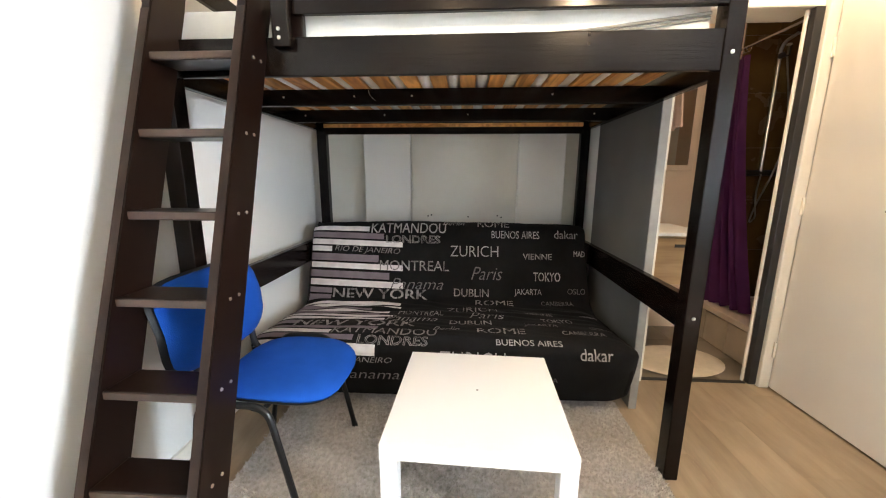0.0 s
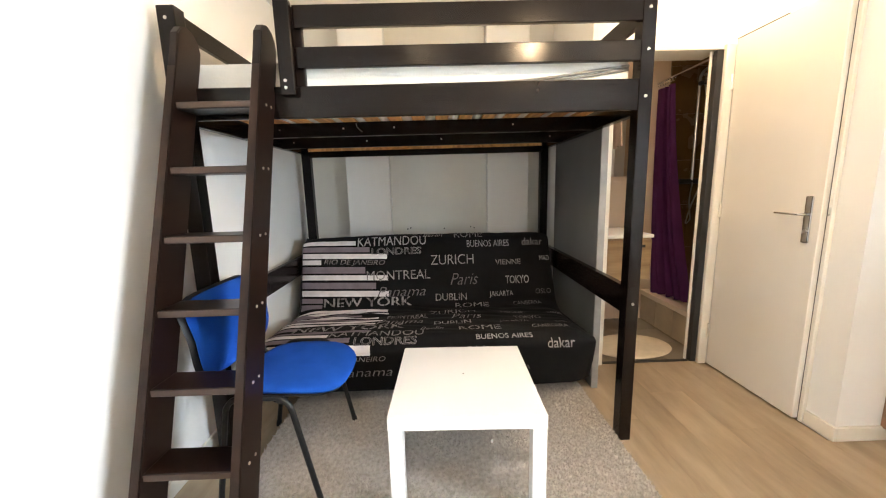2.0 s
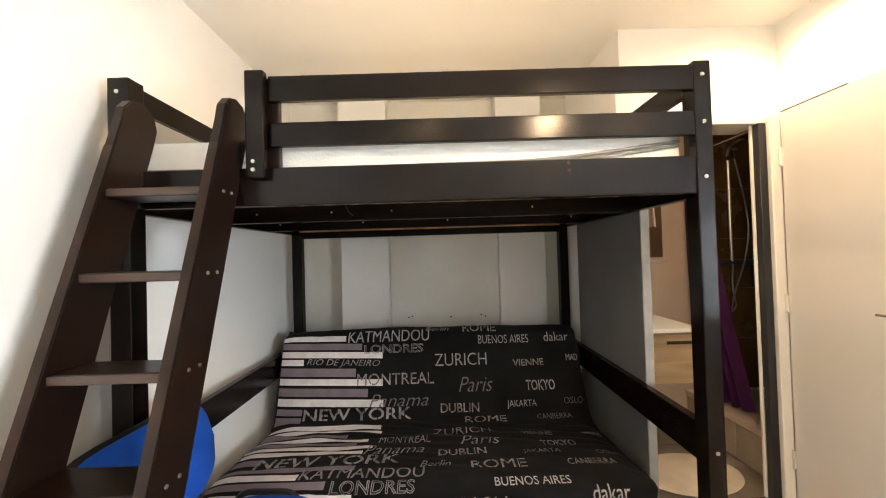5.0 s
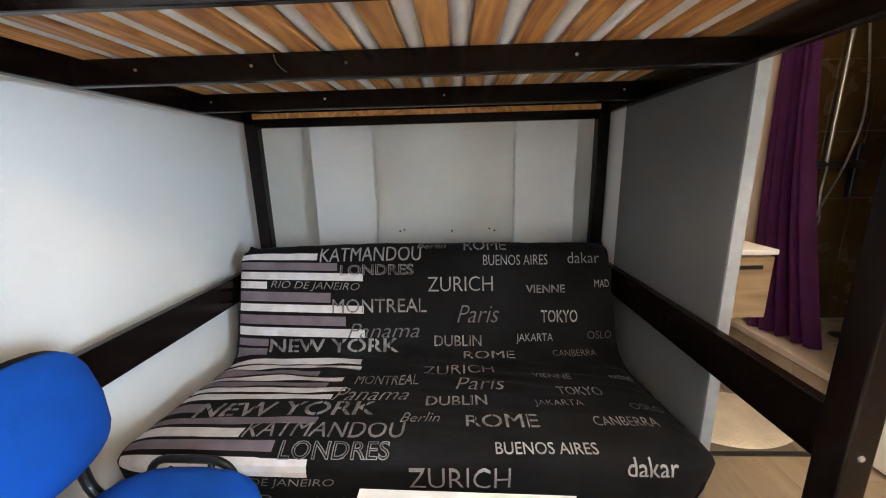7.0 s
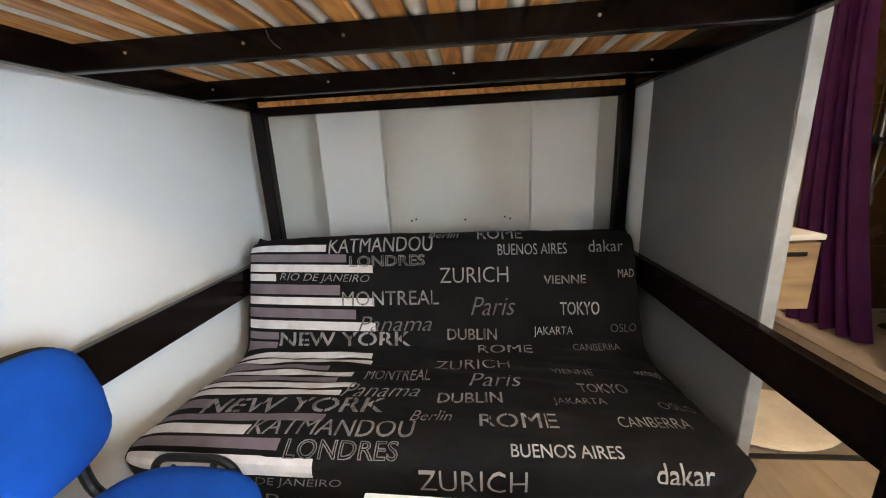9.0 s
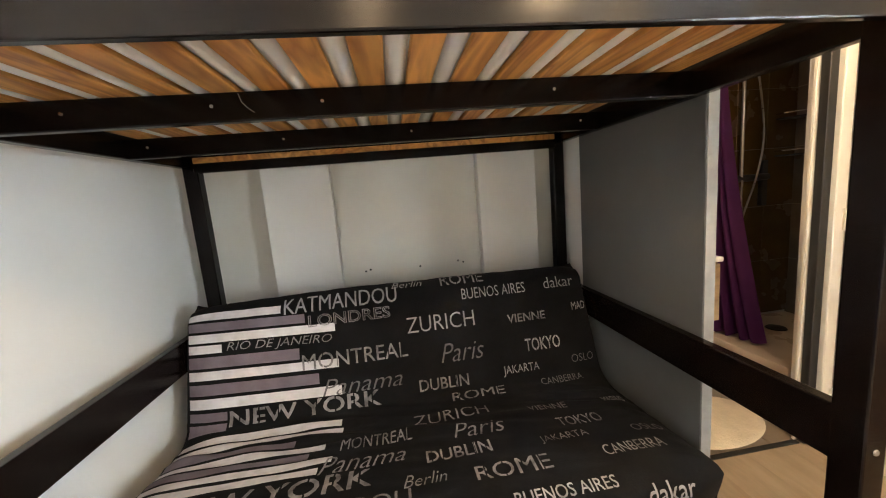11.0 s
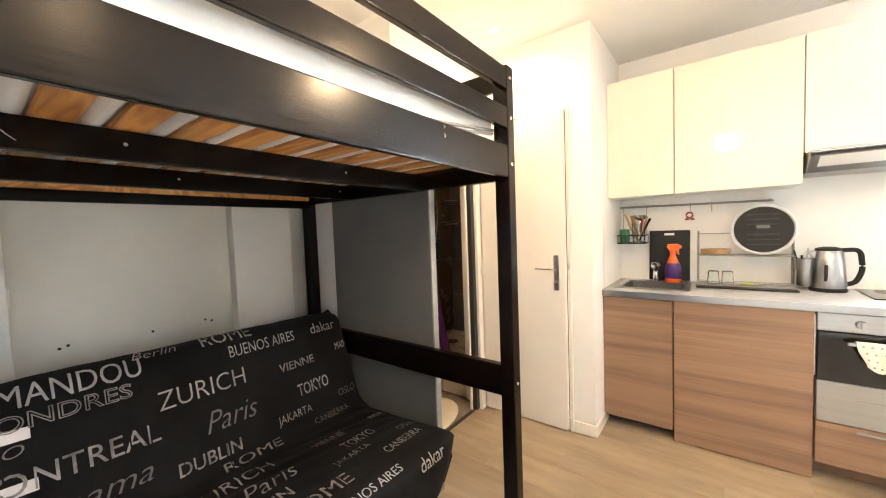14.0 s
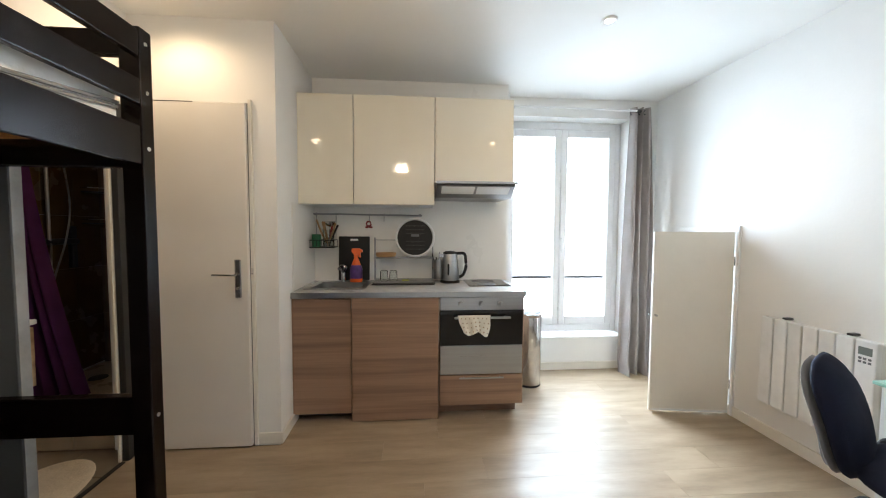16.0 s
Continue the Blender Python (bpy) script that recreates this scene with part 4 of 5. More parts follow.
def base_unit(name, label, y0, y1):
    return thing(name, label, "kitchen cabinet", ((FX + XK) / 2, (y0 + y1) / 2, 0), "kitchen base units")


u = base_unit("sink_cabinet", "brown wood-grain sink cabinet under the worktop", 2.36, 2.743)
part("carcass", box(FX + 0.020, XK - 0.01, 2.362, 2.742, 0.10, 0.70, 0.001), WALNUT, u)
part("door", box(FX, FX + 0.018, 2.363, 2.742, 0.098, 0.872, 0.002), WALNUT, u)
part("plinth", box(2.05, 2.07, 2.362, 2.742, FZ, 0.099), DARKGREY, u, "dark recessed plinth")
u = base_unit("fridge_cabinet", "wide brown wood-grain door hiding an under-counter fridge", 1.78, 2.36)
part("carcass", box(FX + 0.022, XK - 0.01, 1.785, 2.358, 0.05, 0.874, 0.001), WHITEPLASTIC, u)
part("door", box(FX - 0.008, FX + 0.012, 1.782, 2.357, FZ + 0.006, 0.876, 0.002), WALNUT, u)
part("hinge_edge", box(FX + 0.004, FX + 0.016, 1.776, 1.7815, 0.56, 0.86, 0.001), WHITEPLASTIC, u)
u = base_unit("oven_cabinet", "oven housing with brown wood-grain drawer below", 1.20, 1.775)
part("side_panel", box(FX + 0.004, XK - 0.01, 1.196, 1.212, 0.128, 0.874, 0.001), WALNUT, u)
part("side_panel", box(FX + 0.02, XK - 0.01, 1.758, 1.774, 0.128, 0.874, 0.001), WALNUT, u)
d_ = part("drawer_front", box(FX, FX + 0.018, 1.203, 1.773, 0.128, 0.336, 0.002), WALNUT, u)
part("drawer_handle", box(FX - 0.022, FX - 0.012, 1.335, 1.640, 0.316, 0.326, 0.003, 2), STEEL, d_, "slim steel bar handle")
for y in (1.36, 1.61):
    part("handle_foot", cyl((FX, y, 0.321), (FX - 0.014, y, 0.321), 0.005), STEEL, d_)
part("plinth", box(2.04, 2.06, 1.22, 1.774, FZ, 0.1275), WALNUT, u, "brown recessed plinth")
part("plinth_return", box(2.061, XK - 0.01, 1.22, 1.236, FZ, 0.1275), WALNUT, u)
ov = thing("oven", "built-in stainless steel oven with black glass door", "oven", (2.1, 1.487, 0.34))
part("body", box(FX + 0.02, 2.44, 1.214, 1.756, 0.345, 0.868), DARKGREY, ov)
part("control_panel", box(FX - 0.004, FX + 0.018, 1.205, 1.772, 0.785, 0.872, 0.003, 2), STEEL, ov)
dd = part("oven_door", box(FX - 0.010, FX + 0.014, 1.205, 1.772, 0.545, 0.781, 0.003, 2), OVENGLASS, ov, "black glass oven door")
part("inner_window", box(FX - 0.0106, FX - 0.010, 1.32, 1.66, 0.56, 0.70), HOB, dd)
part("lower_panel", box(FX - 0.006, FX + 0.014, 1.205, 1.772, 0.343, 0.541, 0.003, 2), STEEL, ov)
part("oven_handle", box(FX - 0.055, FX - 0.042, 1.300, 1.680, 0.735, 0.750, 0.004, 2), STEEL, ov, "straight steel handle")
for y in (1.33, 1.65):
    part("handle_foot", cyl((FX - 0.010, y, 0.742), (FX - 0.046, y, 0.742), 0.006), STEEL, ov)
for y in (1.365, 1.49, 1.632):
    k_ = part("knob", cyl((FX - 0.004, y, 0.828), (FX - 0.028, y, 0.828), 0.019, 0.016, 24, 0.002), STEEL, ov, "steel control knob")
    part("grip", box(FX - 0.034, FX - 0.027, y - 0.004, y + 0.004, 0.812, 0.844, 0.0015), STEEL, k_)

tw = thing("tea_towel", "white tea towel with brown dots hanging on the oven handle", "towel", (FX - 0.05, 1.55, 0.6))


def cloth(u, v):
    y = 1.655 - 0.028 * v - u * (0.215 - 0.045 * v) + 0.006 * math.sin(v * 5 + u * 2)
    low = 0.112 + 0.014 * math.sin(u * 9.0 - 0.6) + 0.012 * u
    z = 0.757 - v * low
    return Vector((FX - 0.064 - 0.008 * math.sin(u * 17) * v - 0.006 * v, y, z))


part("cloth", sheet(cloth, 40, 16, 0.003), CLOTH_WHITE, tw, smooth=70)
part("cloth_fold", sheet(lambda u, v: Vector((FX - 0.064 + 0.028 * v, 1.655 - u * 0.215, 0.757 + 0.003 * math.sin(v * math.pi))), 20, 6, 0.003), CLOTH_WHITE, tw, smooth=70)
rnd = random.Random(3)
for i in range(7):
    for j in range(4):
        p = cloth(0.09 + i * 0.135 + 0.03 * (j % 2), 0.12 + j * 0.24)
        part("dot", cyl((p.x - 0.0045, p.y, p.z), (p.x - 0.003, p.y, p.z), 0.0042 + 0.001 * rnd.random(), seg=8), CLOTH_DOT, tw)

wt = thing("worktop", "grey steel-look kitchen worktop over the base units", "worktop", (2.21, 1.97, 0.876))
SX0, SX1, SY0, SY1 = 2.075, 2.395, 2.315, 2.665
wb = box(1.925, SX0, 1.190, 2.743, 0.878, 0.914)
box(SX1, XK - 0.001, 1.190, 2.743, 0.878, 0.914, bm=wb)
box(SX0, SX1, 1.190, SY0, 0.878, 0.914, bm=wb)
box(SX0, SX1, SY1, 2.743, 0.878, 0.914, bm=wb)
part("slab", wb, COUNTER, wt)
part("front_edge", box(1.920, 1.9245, 1.186, 2.742, 0.877, 0.9145, 0.001), STEEL, wt, "aluminium edge strip")
part("end_edge", box(1.925, XK - 0.002, 1.185, 1.1895, 0.877, 0.9145, 0.001), STEEL, wt, "aluminium edge strip")
sk = thing("sink", "small stainless steel sink set into the worktop", "sink", (2.235, 2.49, 0.9))
rim = box(2.045, SX0 + 0.004, 2.285, 2.700, 0.9145, 0.919, 0.002)
box(SX1 - 0.004, 2.455, 2.285, 2.700, 0.9145, 0.919, 0.002, bm=rim)
box(SX0 + 0.004, SX1 - 0.004, 2.285, SY0 + 0.004, 0.9145, 0.919, 0.002, bm=rim)
box(SX0 + 0.004, SX1 - 0.004, SY1 - 0.004, 2.700, 0.9145, 0.919, 0.002, bm=rim)
part("rim", rim, STEEL, sk)


def bowl(u, v):
    a = u * 2 * math.pi
    w = 1 - 0.16 * v ** 2
    ex, ey = abs(math.cos(a)) ** 0.5 * math.copysign(1, math.cos(a)), abs(math.sin(a)) ** 0.5 * math.copysign(1, math.sin(a))
    return Vector(((SX0 + SX1) / 2 + 0.154 * ex * w, (SY0 + SY1) / 2 + 0.169 * ey * w, 0.916 - 0.14 * min(1, v * 1.15)))


bb = sheet(bowl, 40, 8, 0.002)
box((SX0 + SX1) / 2 - 0.14, (SX0 + SX1) / 2 + 0.14, (SY0 + SY1) / 2 - 0.155, (SY0 + SY1) / 2 + 0.155, 0.773, 0.778, bm=bb)
part("bowl", bb, STEEL, sk, smooth=60)
part("drain", cyl((2.235, 2.49, 0.778), (2.235, 2.49, 0.781), 0.035), CHROME, sk)
tp = thing("tap", "short chrome mixer tap beside the sink", "tap", (2.425, 2.50, 0.919))
part("base", cyl((2.425, 2.50, 0.919), (2.425, 2.50, 1.00), 0.021, 0.019, 20, 0.003), CHROME, tp)
part("spout", tube(bend([(2.425, 2.50, 0.985), (2.36, 2.50, 1.045), (2.26, 2.50, 1.035)], 0.05), 0.013), CHROME, tp)
part("knob", lathe([(0.022, 0), (0.033, 0.014), (0.034, 0.030), (0.027, 0.046), (0.010, 0.052)], 20, (2.425, 2.50, 1.002)), CHROME, tp, smooth=50)

hb = thing("hob", "black glass two-zone electric hob in the worktop", "hob", (2.3, 1.40, 0.915))
part("glass_plate", box(2.14, 2.475, 1.235, 1.545, 0.9145, 0.920, 0.002), HOB, hb)
for x, r in ((2.22, 0.072), (2.385, 0.09)):
    part("zone_ring", lathe([(r - 0.002, 0.0), (r, 0.0), (r, 0.0005), (r - 0.002, 0.0005)], 32, (x, 1.40, 0.9201)), GREYPLASTIC, hb)

UX = 2.108
for y0, y1, z0 in ((2.368, 2.744, 1.505), (1.804, 2.365, 1.505), (1.240, 1.801, 1.662)):
    c_ = thing("wall_cabinet", "cream high-gloss wall cabinet above the worktop", "wall cabinet", (2.3, (y0 + y1) / 2, z0), "cream wall cabinets")
    part("carcass", box(UX + 0.022, XK - 0.002, y0, y1, z0, 2.25, 0.001), WHITE, c_)
    part("door", box(UX, UX + 0.019, y0 + 0.001, y1 - 0.001, z0 - 0.003, 2.252, 0.0025, 2), CABINET, c_, "glossy cream door")
hd_ = thing("extractor_hood", "slim stainless steel extractor hood under the wall cabinet", "extractor hood", (2.25, 1.52, 1.53))
part("body", prism([(2.00, 1.625), (2.02, 1.652), (XK - 0.01, 1.658), (XK - 0.01, 1.560), (2.13, 1.556)], "y", 1.250, 1.795, 0.002, 1), STEEL, hd_)
part("visor", box(1.985, 2.13, 1.235, 1.797, 1.640, 1.6575, 0.003, 2), STEEL, hd_, "pull-out visor edge")
for k in range(2):
    b = box(0, 0.135, 1.285 + 0.245 * k, 1.515 + 0.245 * k, -0.002, 0.003, 0.001)
    moved(b, pose(2.006, 0, 1.6215, 0, 26.5, 0))
    part("filter", b, WHITE, hd_, "grey metal grease filter")

# things on and over the worktop
rl_ = thing("utensil_rail", "thin steel utensil rail on the kitchen wall", "rail", (2.46, 2.3, 1.45))
part("bar", tube([(2.455, 2.735, 1.448), (2.455, 1.885, 1.440)], 0.007), STEEL, rl_)
for y in (2.72, 2.10, 1.90):
    part("bracket", tube([(2.499, y, 1.446), (2.45, y, 1.444)], 0.008), STEEL, rl_)
for y in (2.30, 2.185):
    part("hook", tube(bend([(2.455, y, 1.455), (2.440, y, 1.44), (2.440, y, 1.395), (2.425, y, 1.392)], 0.012), 0.003, 6), STEEL, rl_)
rt = thing("red_trivet", "small red enamel ornament hanging from the rail", "ornament", (2.44, 2.305, 1.36))
part("ring", tube([(2.437, 2.305 + 0.018 * math.cos(a * 0.524), 1.372 + 0.018 * math.sin(a * 0.524)) for a in range(12)], 0.006, 8, closed=True), RED, rt)
for dy in (-0.016, 0.014):
    part("petal", moved(blob(0, 0, 0.014, 0.014, 0.014, 0), pose(2.437, 2.305 + dy, 1.345)), RED, rt, smooth=60)

bk = thing("wire_basket", "dark wire basket with jars hanging from the rail", "basket", (2.37, 2.64, 1.19))
for z in (1.192, 1.245):
    part("hoop", tube(bend([(2.30, 2.725, z), (2.30, 2.545, z), (2.44, 2.545, z), (2.44, 2.725, z), (2.30, 2.725, z)], 0.015), 0.003, 6), BLACKMETAL, bk)
for k in range(8):
    y = 2.55 + k * 0.0245
    part("wire", tube(bend([(2.30, y, 1.245), (2.30, y, 1.192), (2.44, y, 1.192), (2.44, y, 1.245)], 0.01), 0.0018, 6), BLACKMETAL, bk)
part("basket_floor", box(2.302, 2.438, 2.548, 2.722, 1.186, 1.190, 0.001), BLACKPLASTIC, bk)
for y in (2.56, 2.71):
    part("hanger", tube(bend([(2.44, y, 1.24), (2.452, y, 1.44), (2.458, y, 1.458)], 0.02), 0.003, 6), STEEL, bk)
jar = thing("utensil_jar", "clear glass jar holding wooden utensils", "jar", (2.37, 2.60, 1.191))
part("glass", lathe([(0.030, 0.0), (0.038, 0.01), (0.045, 0.13), (0.046, 0.133), (0.041, 0.128), (0.034, 0.012)], 24, (2.37, 2.60, 1.192)), TINTGLASS, jar, smooth=50)
for k, (dx, dy) in enumerate(((0.02, 0.05), (-0.03, 0.03), (0.01, -0.03))):
    s_ = part("spoon", tube([(2.37, 2.60, 1.205), (2.37 + dx, 2.60 + dy, 1.385)], 0.0085), BAMBOO if k != 2 else RED, jar, "wooden utensil handle")
part("ladle", lathe([(0.004, 0.0), (0.030, 0.012), (0.043, 0.040), (0.041, 0.042), (0.028, 0.016), (0.003, 0.004)], 20, (2.35, 2.585, 1.345)), CHROME, jar, "shiny steel ladle bowl", smooth=50)
part("ladle_handle", tube([(2.36, 2.60, 1.21), (2.345, 2.585, 1.350)], 0.004, 6), CHROME, jar)
for dy, zt, m_ in ((0.085, 1.40, BAMBOO), (-0.055, 1.375, BAMBOO), (-0.075, 1.36, BLACKPLASTIC)):
    part("spoon", tube([(2.365, 2.60, 1.205), (2.36, 2.60 + dy * 0.6, 1.30), (2.352, 2.60 + dy, zt)], 0.0075), m_, jar, "kitchen utensil handle")
gb = thing("green_tub", "small dark green plastic tub in the basket", "tub", (2.36, 2.69, 1.191))
part("tub", lathe([(0.031, 0.0), (0.034, 0.095), (0.030, 0.097), (0.027, 0.01)], 20, (2.355, 2.688, 1.192)), GREEN, gb, smooth=50)

cb = thing("cutting_board", "black plastic cutting board leaning on the wall", "cutting board", (2.465, 2.42, 0.92))
b = box(-0.006, 0.006, -0.122, 0.122, 0.0, 0.350, 0.005, 2)
part("board", moved(b, pose(2.462, 2.425, 0.922, 0, 4, 0)), BLACKPLASTIC, cb)
part("grip_slot", moved(box(-0.0075, -0.0055, -0.03, 0.03, 0.315, 0.330, 0.0008), pose(2.462, 2.425, 0.922, 0, 4, 0)), SPLASH, cb, "pale slot through the board")

sb = thing("spray_bottle", "orange cleaning spray bottle with purple label", "spray bottle", (2.375, 2.395, 0.919))


def flat_lathe(profile, at, k, seg=24):
    b = lathe(profile, seg)
    for v in b.verts:
        v.co.x *= k
    return moved(b, pose(*at))


part("bottle", flat_lathe([(0.044, 0.0), (0.048, 0.01), (0.046, 0.10), (0.030, 0.15), (0.016, 0.185), (0.016, 0.20)], (2.375, 2.395, 0.9195), 0.62), ORANGE, sb, smooth=50)
part("label_band", flat_lathe([(0.0475, 0.028), (0.0487, 0.03), (0.0475, 0.105), (0.0375, 0.132), (0.036, 0.131)], (2.375, 2.395, 0.9195), 0.64), VIOLET, sb, "dark purple label", smooth=50)
part("collar", cyl((2.375, 2.395, 1.112), (2.375, 2.395, 1.135), 0.018), ORANGE, sb)
part("trigger_head", prism([(2.412, 1.132), (2.378, 1.132), (2.366, 1.108), (2.359, 1.110), (2.362, 1.146), (2.345, 1.152), (2.345, 1.168), (2.372, 1.182), (2.425, 1.180), (2.430, 1.160)], "x", 2.363, 2.387, 0.003, 2), ORANGE, sb)

dk = thing("dish_rack", "steel two-tier dish drying rack on the worktop", "dish rack", (2.36, 2.02, 0.915))
for y in (1.80, 2.255):
    part("side_frame", tube(bend([(2.23, y, 0.925), (2.23, y, 0.935), (2.44, y, 0.935), (2.44, y, 1.262), (2.40, y, 1.262), (2.40, y, 0.935)], 0.02), 0.005, 8), STEEL, dk)
    part("rack_foot", cyl((2.25, y, 0.9145), (2.25, y, 0.93), 0.008), BLACKPLASTIC, dk)
for z, x0 in ((0.935, 2.23), (1.110, 2.30), (1.245, 2.42)):
    for x in np.linspace(x0, 2.44, 5 if z < 1.2 else 2):
        part("wire", tube([(float(x), 1.80, z), (float(x), 2.255, z)], 0.003, 6), STEEL, dk)
part("drip_tray", box(2.22, 2.45, 1.795, 2.262, 0.9155, 0.924, 0.003), DARKGREY, dk, "dark drip tray")
pl = thing("round_tray", "round black tray with thick white rim standing in the rack", "tray", (2.355, 1.945, 1.115))
b = lathe([(0.132, -0.016), (0.146, -0.016), (0.153, -0.004), (0.150, 0.010), (0.142, 0.014), (0.136, 0.006)], 48)
part("rim", moved(b, pose(2.345, 1.940, 1.266, 0, -84, 0)), WHITEPLASTIC, pl, "thick white plastic rim", smooth=50)
b = cyl((0, 0, -0.006), (0, 0, 0.010), 0.140, 0.134, seg=48)
disc = part("disc", moved(b, pose(2.345, 1.940, 1.266, 0, -84, 0)), BLACKPLASTIC, pl, "black ribbed disc")
part("centre_plate", moved(box(-0.036, 0.036, -0.036, 0.036, 0.010, 0.0125, 0.003, 2), pose(2.345, 1.940, 1.266, 0, -84, 0)), BLACKPLASTIC, disc, "square centre plate")
part("centre_slot", moved(box(0.006, 0.026, -0.030, 0.030, 0.0126, 0.0135, 0.0004), pose(2.345, 1.940, 1.266, 0, -84, 0)), GREYPLASTIC, disc, "pale slot in the centre")
for k in range(-3, 4):
    if k:
        part("rib", moved(box(k * 0.030 - 0.003, k * 0.030 + 0.003, -0.072, 0.072, 0.010, 0.0135, 0.001), pose(2.345, 1.940, 1.266, 0, -84, 0)), DARKGREY, disc)
uc = thing("cutlery_cup", "steel cutlery cup hung on the dish rack end", "cutlery cup", (2.33, 1.775, 0.95))
part("cup", lathe([(0.030, 0.0), (0.033, 0.005), (0.034, 0.15), (0.031, 0.152), (0.029, 0.008)], 24, (2.33, 1.765, 0.945)), STEEL, uc, smooth=50)
part("hook", tube(bend([(2.33, 1.795, 1.09), (2.33, 1.803, 1.125), (2.36, 1.803, 1.14)], 0.015), 0.004, 6), BLACKPLASTIC, uc)
for k, (dx, dy) in enumerate(((0.012, 0.01), (-0.01, -0.012), (0.004, -0.015))):
    part("cutlery_handle", tube([(2.33, 1.765, 0.96), (2.33 + dx, 1.765 + dy, 1.115 + 0.02 * k)], 0.0045, 8), STEEL if k else BLACKPLASTIC, uc)
bd = thing("bamboo_dish", "small bamboo dish on the upper rack tier", "dish", (2.37, 2.17, 1.115))
part("dish", flat_lathe([(0.055, 0.0), (0.075, 0.006), (0.08, 0.035), (0.075, 0.035), (0.06, 0.010)], (2.37, 2.165, 1.1135), 0.7), BAMBOO, bd, smooth=50)
for y in (2.175, 2.105):
    g_ = thing("drinking_glass", "clear drinking glass upside down in the rack", "glass", (2.30, y, 0.938), "glasses in the rack")
    part("glass", lathe([(0.032, 0.0), (0.028, 0.075), (0.022, 0.078), (0.0225, 0.072), (0.029, 0.004)], 24, (2.30, y, 0.9385)), TINTGLASS, g_, smooth=50)
sg = thing("sponge", "yellow-green sponge lying in the rack", "sponge", (2.29, 2.01, 0.938))
SPONGE = mat("sponge", (0.55, 0.60, 0.12), 0.95, scale=40, vary=0.2, bump=0.8, bump_scale=200)
part("pad", box(2.27, 2.31, 1.985, 2.04, 0.9385, 0.948, 0.006, 2), SPONGE, sg)

kt = thing("kettle", "brushed steel electric kettle with black handle", "kettle", (2.37, 1.665, 0.915))
part("base", cyl((2.37, 1.665, 0.9145), (2.37, 1.665, 0.934), 0.078, 0.075, 28, 0.003), BLACKPLASTIC, kt)
bo = part("body", lathe([(0.070, 0.0), (0.074, 0.01), (0.066, 0.12), (0.058, 0.195), (0.053, 0.205)], 36, (2.37, 1.665, 0.935)), STEEL, kt, smooth=50)
part("water_gauge", box(2.300, 2.3075, 1.676, 1.690, 0.975, 1.065, 0.002), BLACKPLASTIC, bo)
part("lid", lathe([(0.054, 0.0), (0.053, 0.012), (0.03, 0.020), (0.012, 0.021)], 28, (2.37, 1.665, 1.1405)), BLACKPLASTIC, kt, smooth=50)
part("spout", prism([(1.715, 1.09), (1.752, 1.135), (1.715, 1.138)], "x", 2.345, 2.395, 0.003, 1), STEEL, kt)
part("handle", tube(bend([(2.37, 1.615, 1.142), (2.37, 1.545, 1.148), (2.37, 1.535, 1.03), (2.37, 1.562, 0.965), (2.37, 1.60, 0.955)], 0.035), 0.012), BLACKPLASTIC, kt)

BX, BY = 2.462, 0.985
bn_ = thing("waste_bin", "tall shiny steel waste bin beside the oven cabinet", "waste bin", (BX, BY, FZ))
part("body", lathe([(0.092, 0.012), (0.097, 0.02), (0.102, 0.570), (0.100, 0.580)], 40, (BX, BY, FZ)), CHROME, bn_, smooth=50)
part("foot_ring", lathe([(0.095, 0.0), (0.099, 0.004), (0.097, 0.016), (0.086, 0.016)], 40, (BX, BY, FZ)), BLACKPLASTIC, bn_, smooth=50)
part("collar", lathe([(0.102, 0.580), (0.105, 0.585), (0.105, 0.606), (0.097, 0.610), (0.097, 0.585)], 40, (BX, BY, FZ)), CHROME, bn_, smooth=50)
part("lid", lathe([(0.095, 0.592), (0.090, 0.610), (0.05, 0.620), (0.01, 0.622)], 40, (BX, BY, FZ)), BLACKPLASTIC, bn_, smooth=50)

# ---- window corner and south wall ----
cr = thing("curtain_rod", "thin white metal curtain rod above the window", "curtain rod", (2.62, 0.55, 2.365))
part("rod", tube([(2.572, 1.175, 2.372), (2.572, 0.03, 2.362)], 0.008), WHITEPLASTIC, cr)
part("finial", cyl((2.572, 0.03, 2.362), (2.572, -0.005, 2.362), 0.016, 0.014), DARKGREY, cr)
part("bracket", tube([(2.572, 1.10, 2.371), (2.749, 1.10, 2.371)], 0.007), WHITEPLASTIC, cr)
cu = thing("window_curtain", "taupe fabric curtain hanging in folds beside the window", "curtain", (2.62, -0.08, 0))


def drape(u, v):
    y = 0.055 + 0.06 * v * v - u * (0.185 + 0.115 * v)
    fold = 0.040 * math.sin(u * 2 * math.pi * 3.4 + 0.9 * math.sin(v * 2.6) + 0.6) + 0.012 * math.sin(u * 41 + 5 * v) * v
    kick = 0.10 * max(0, v - 0.93) * (1 + math.sin(u * 9)) / 0.07 * 0.3
    return Vector((2.615 + fold * (0.7 + 0.5 * v) - kick, y + 0.010 * math.sin(u * 13 + v * 4), 2.40 - v * (2.39 - FZ)))


part("fabric", sheet(drape, 130, 50, 0.003), DRAPE, cu, smooth=80)
for k in range(3):
    p = drape(0.10 + 0.30 * k, 0.016)
    part("eyelet", tube([(p.x - 0.004, p.y + 0.018 * math.cos(a * 0.628), p.z + 0.018 * math.sin(a * 0.628)) for a in range(10)], 0.004, 6, closed=True), DARKGREY, cu)

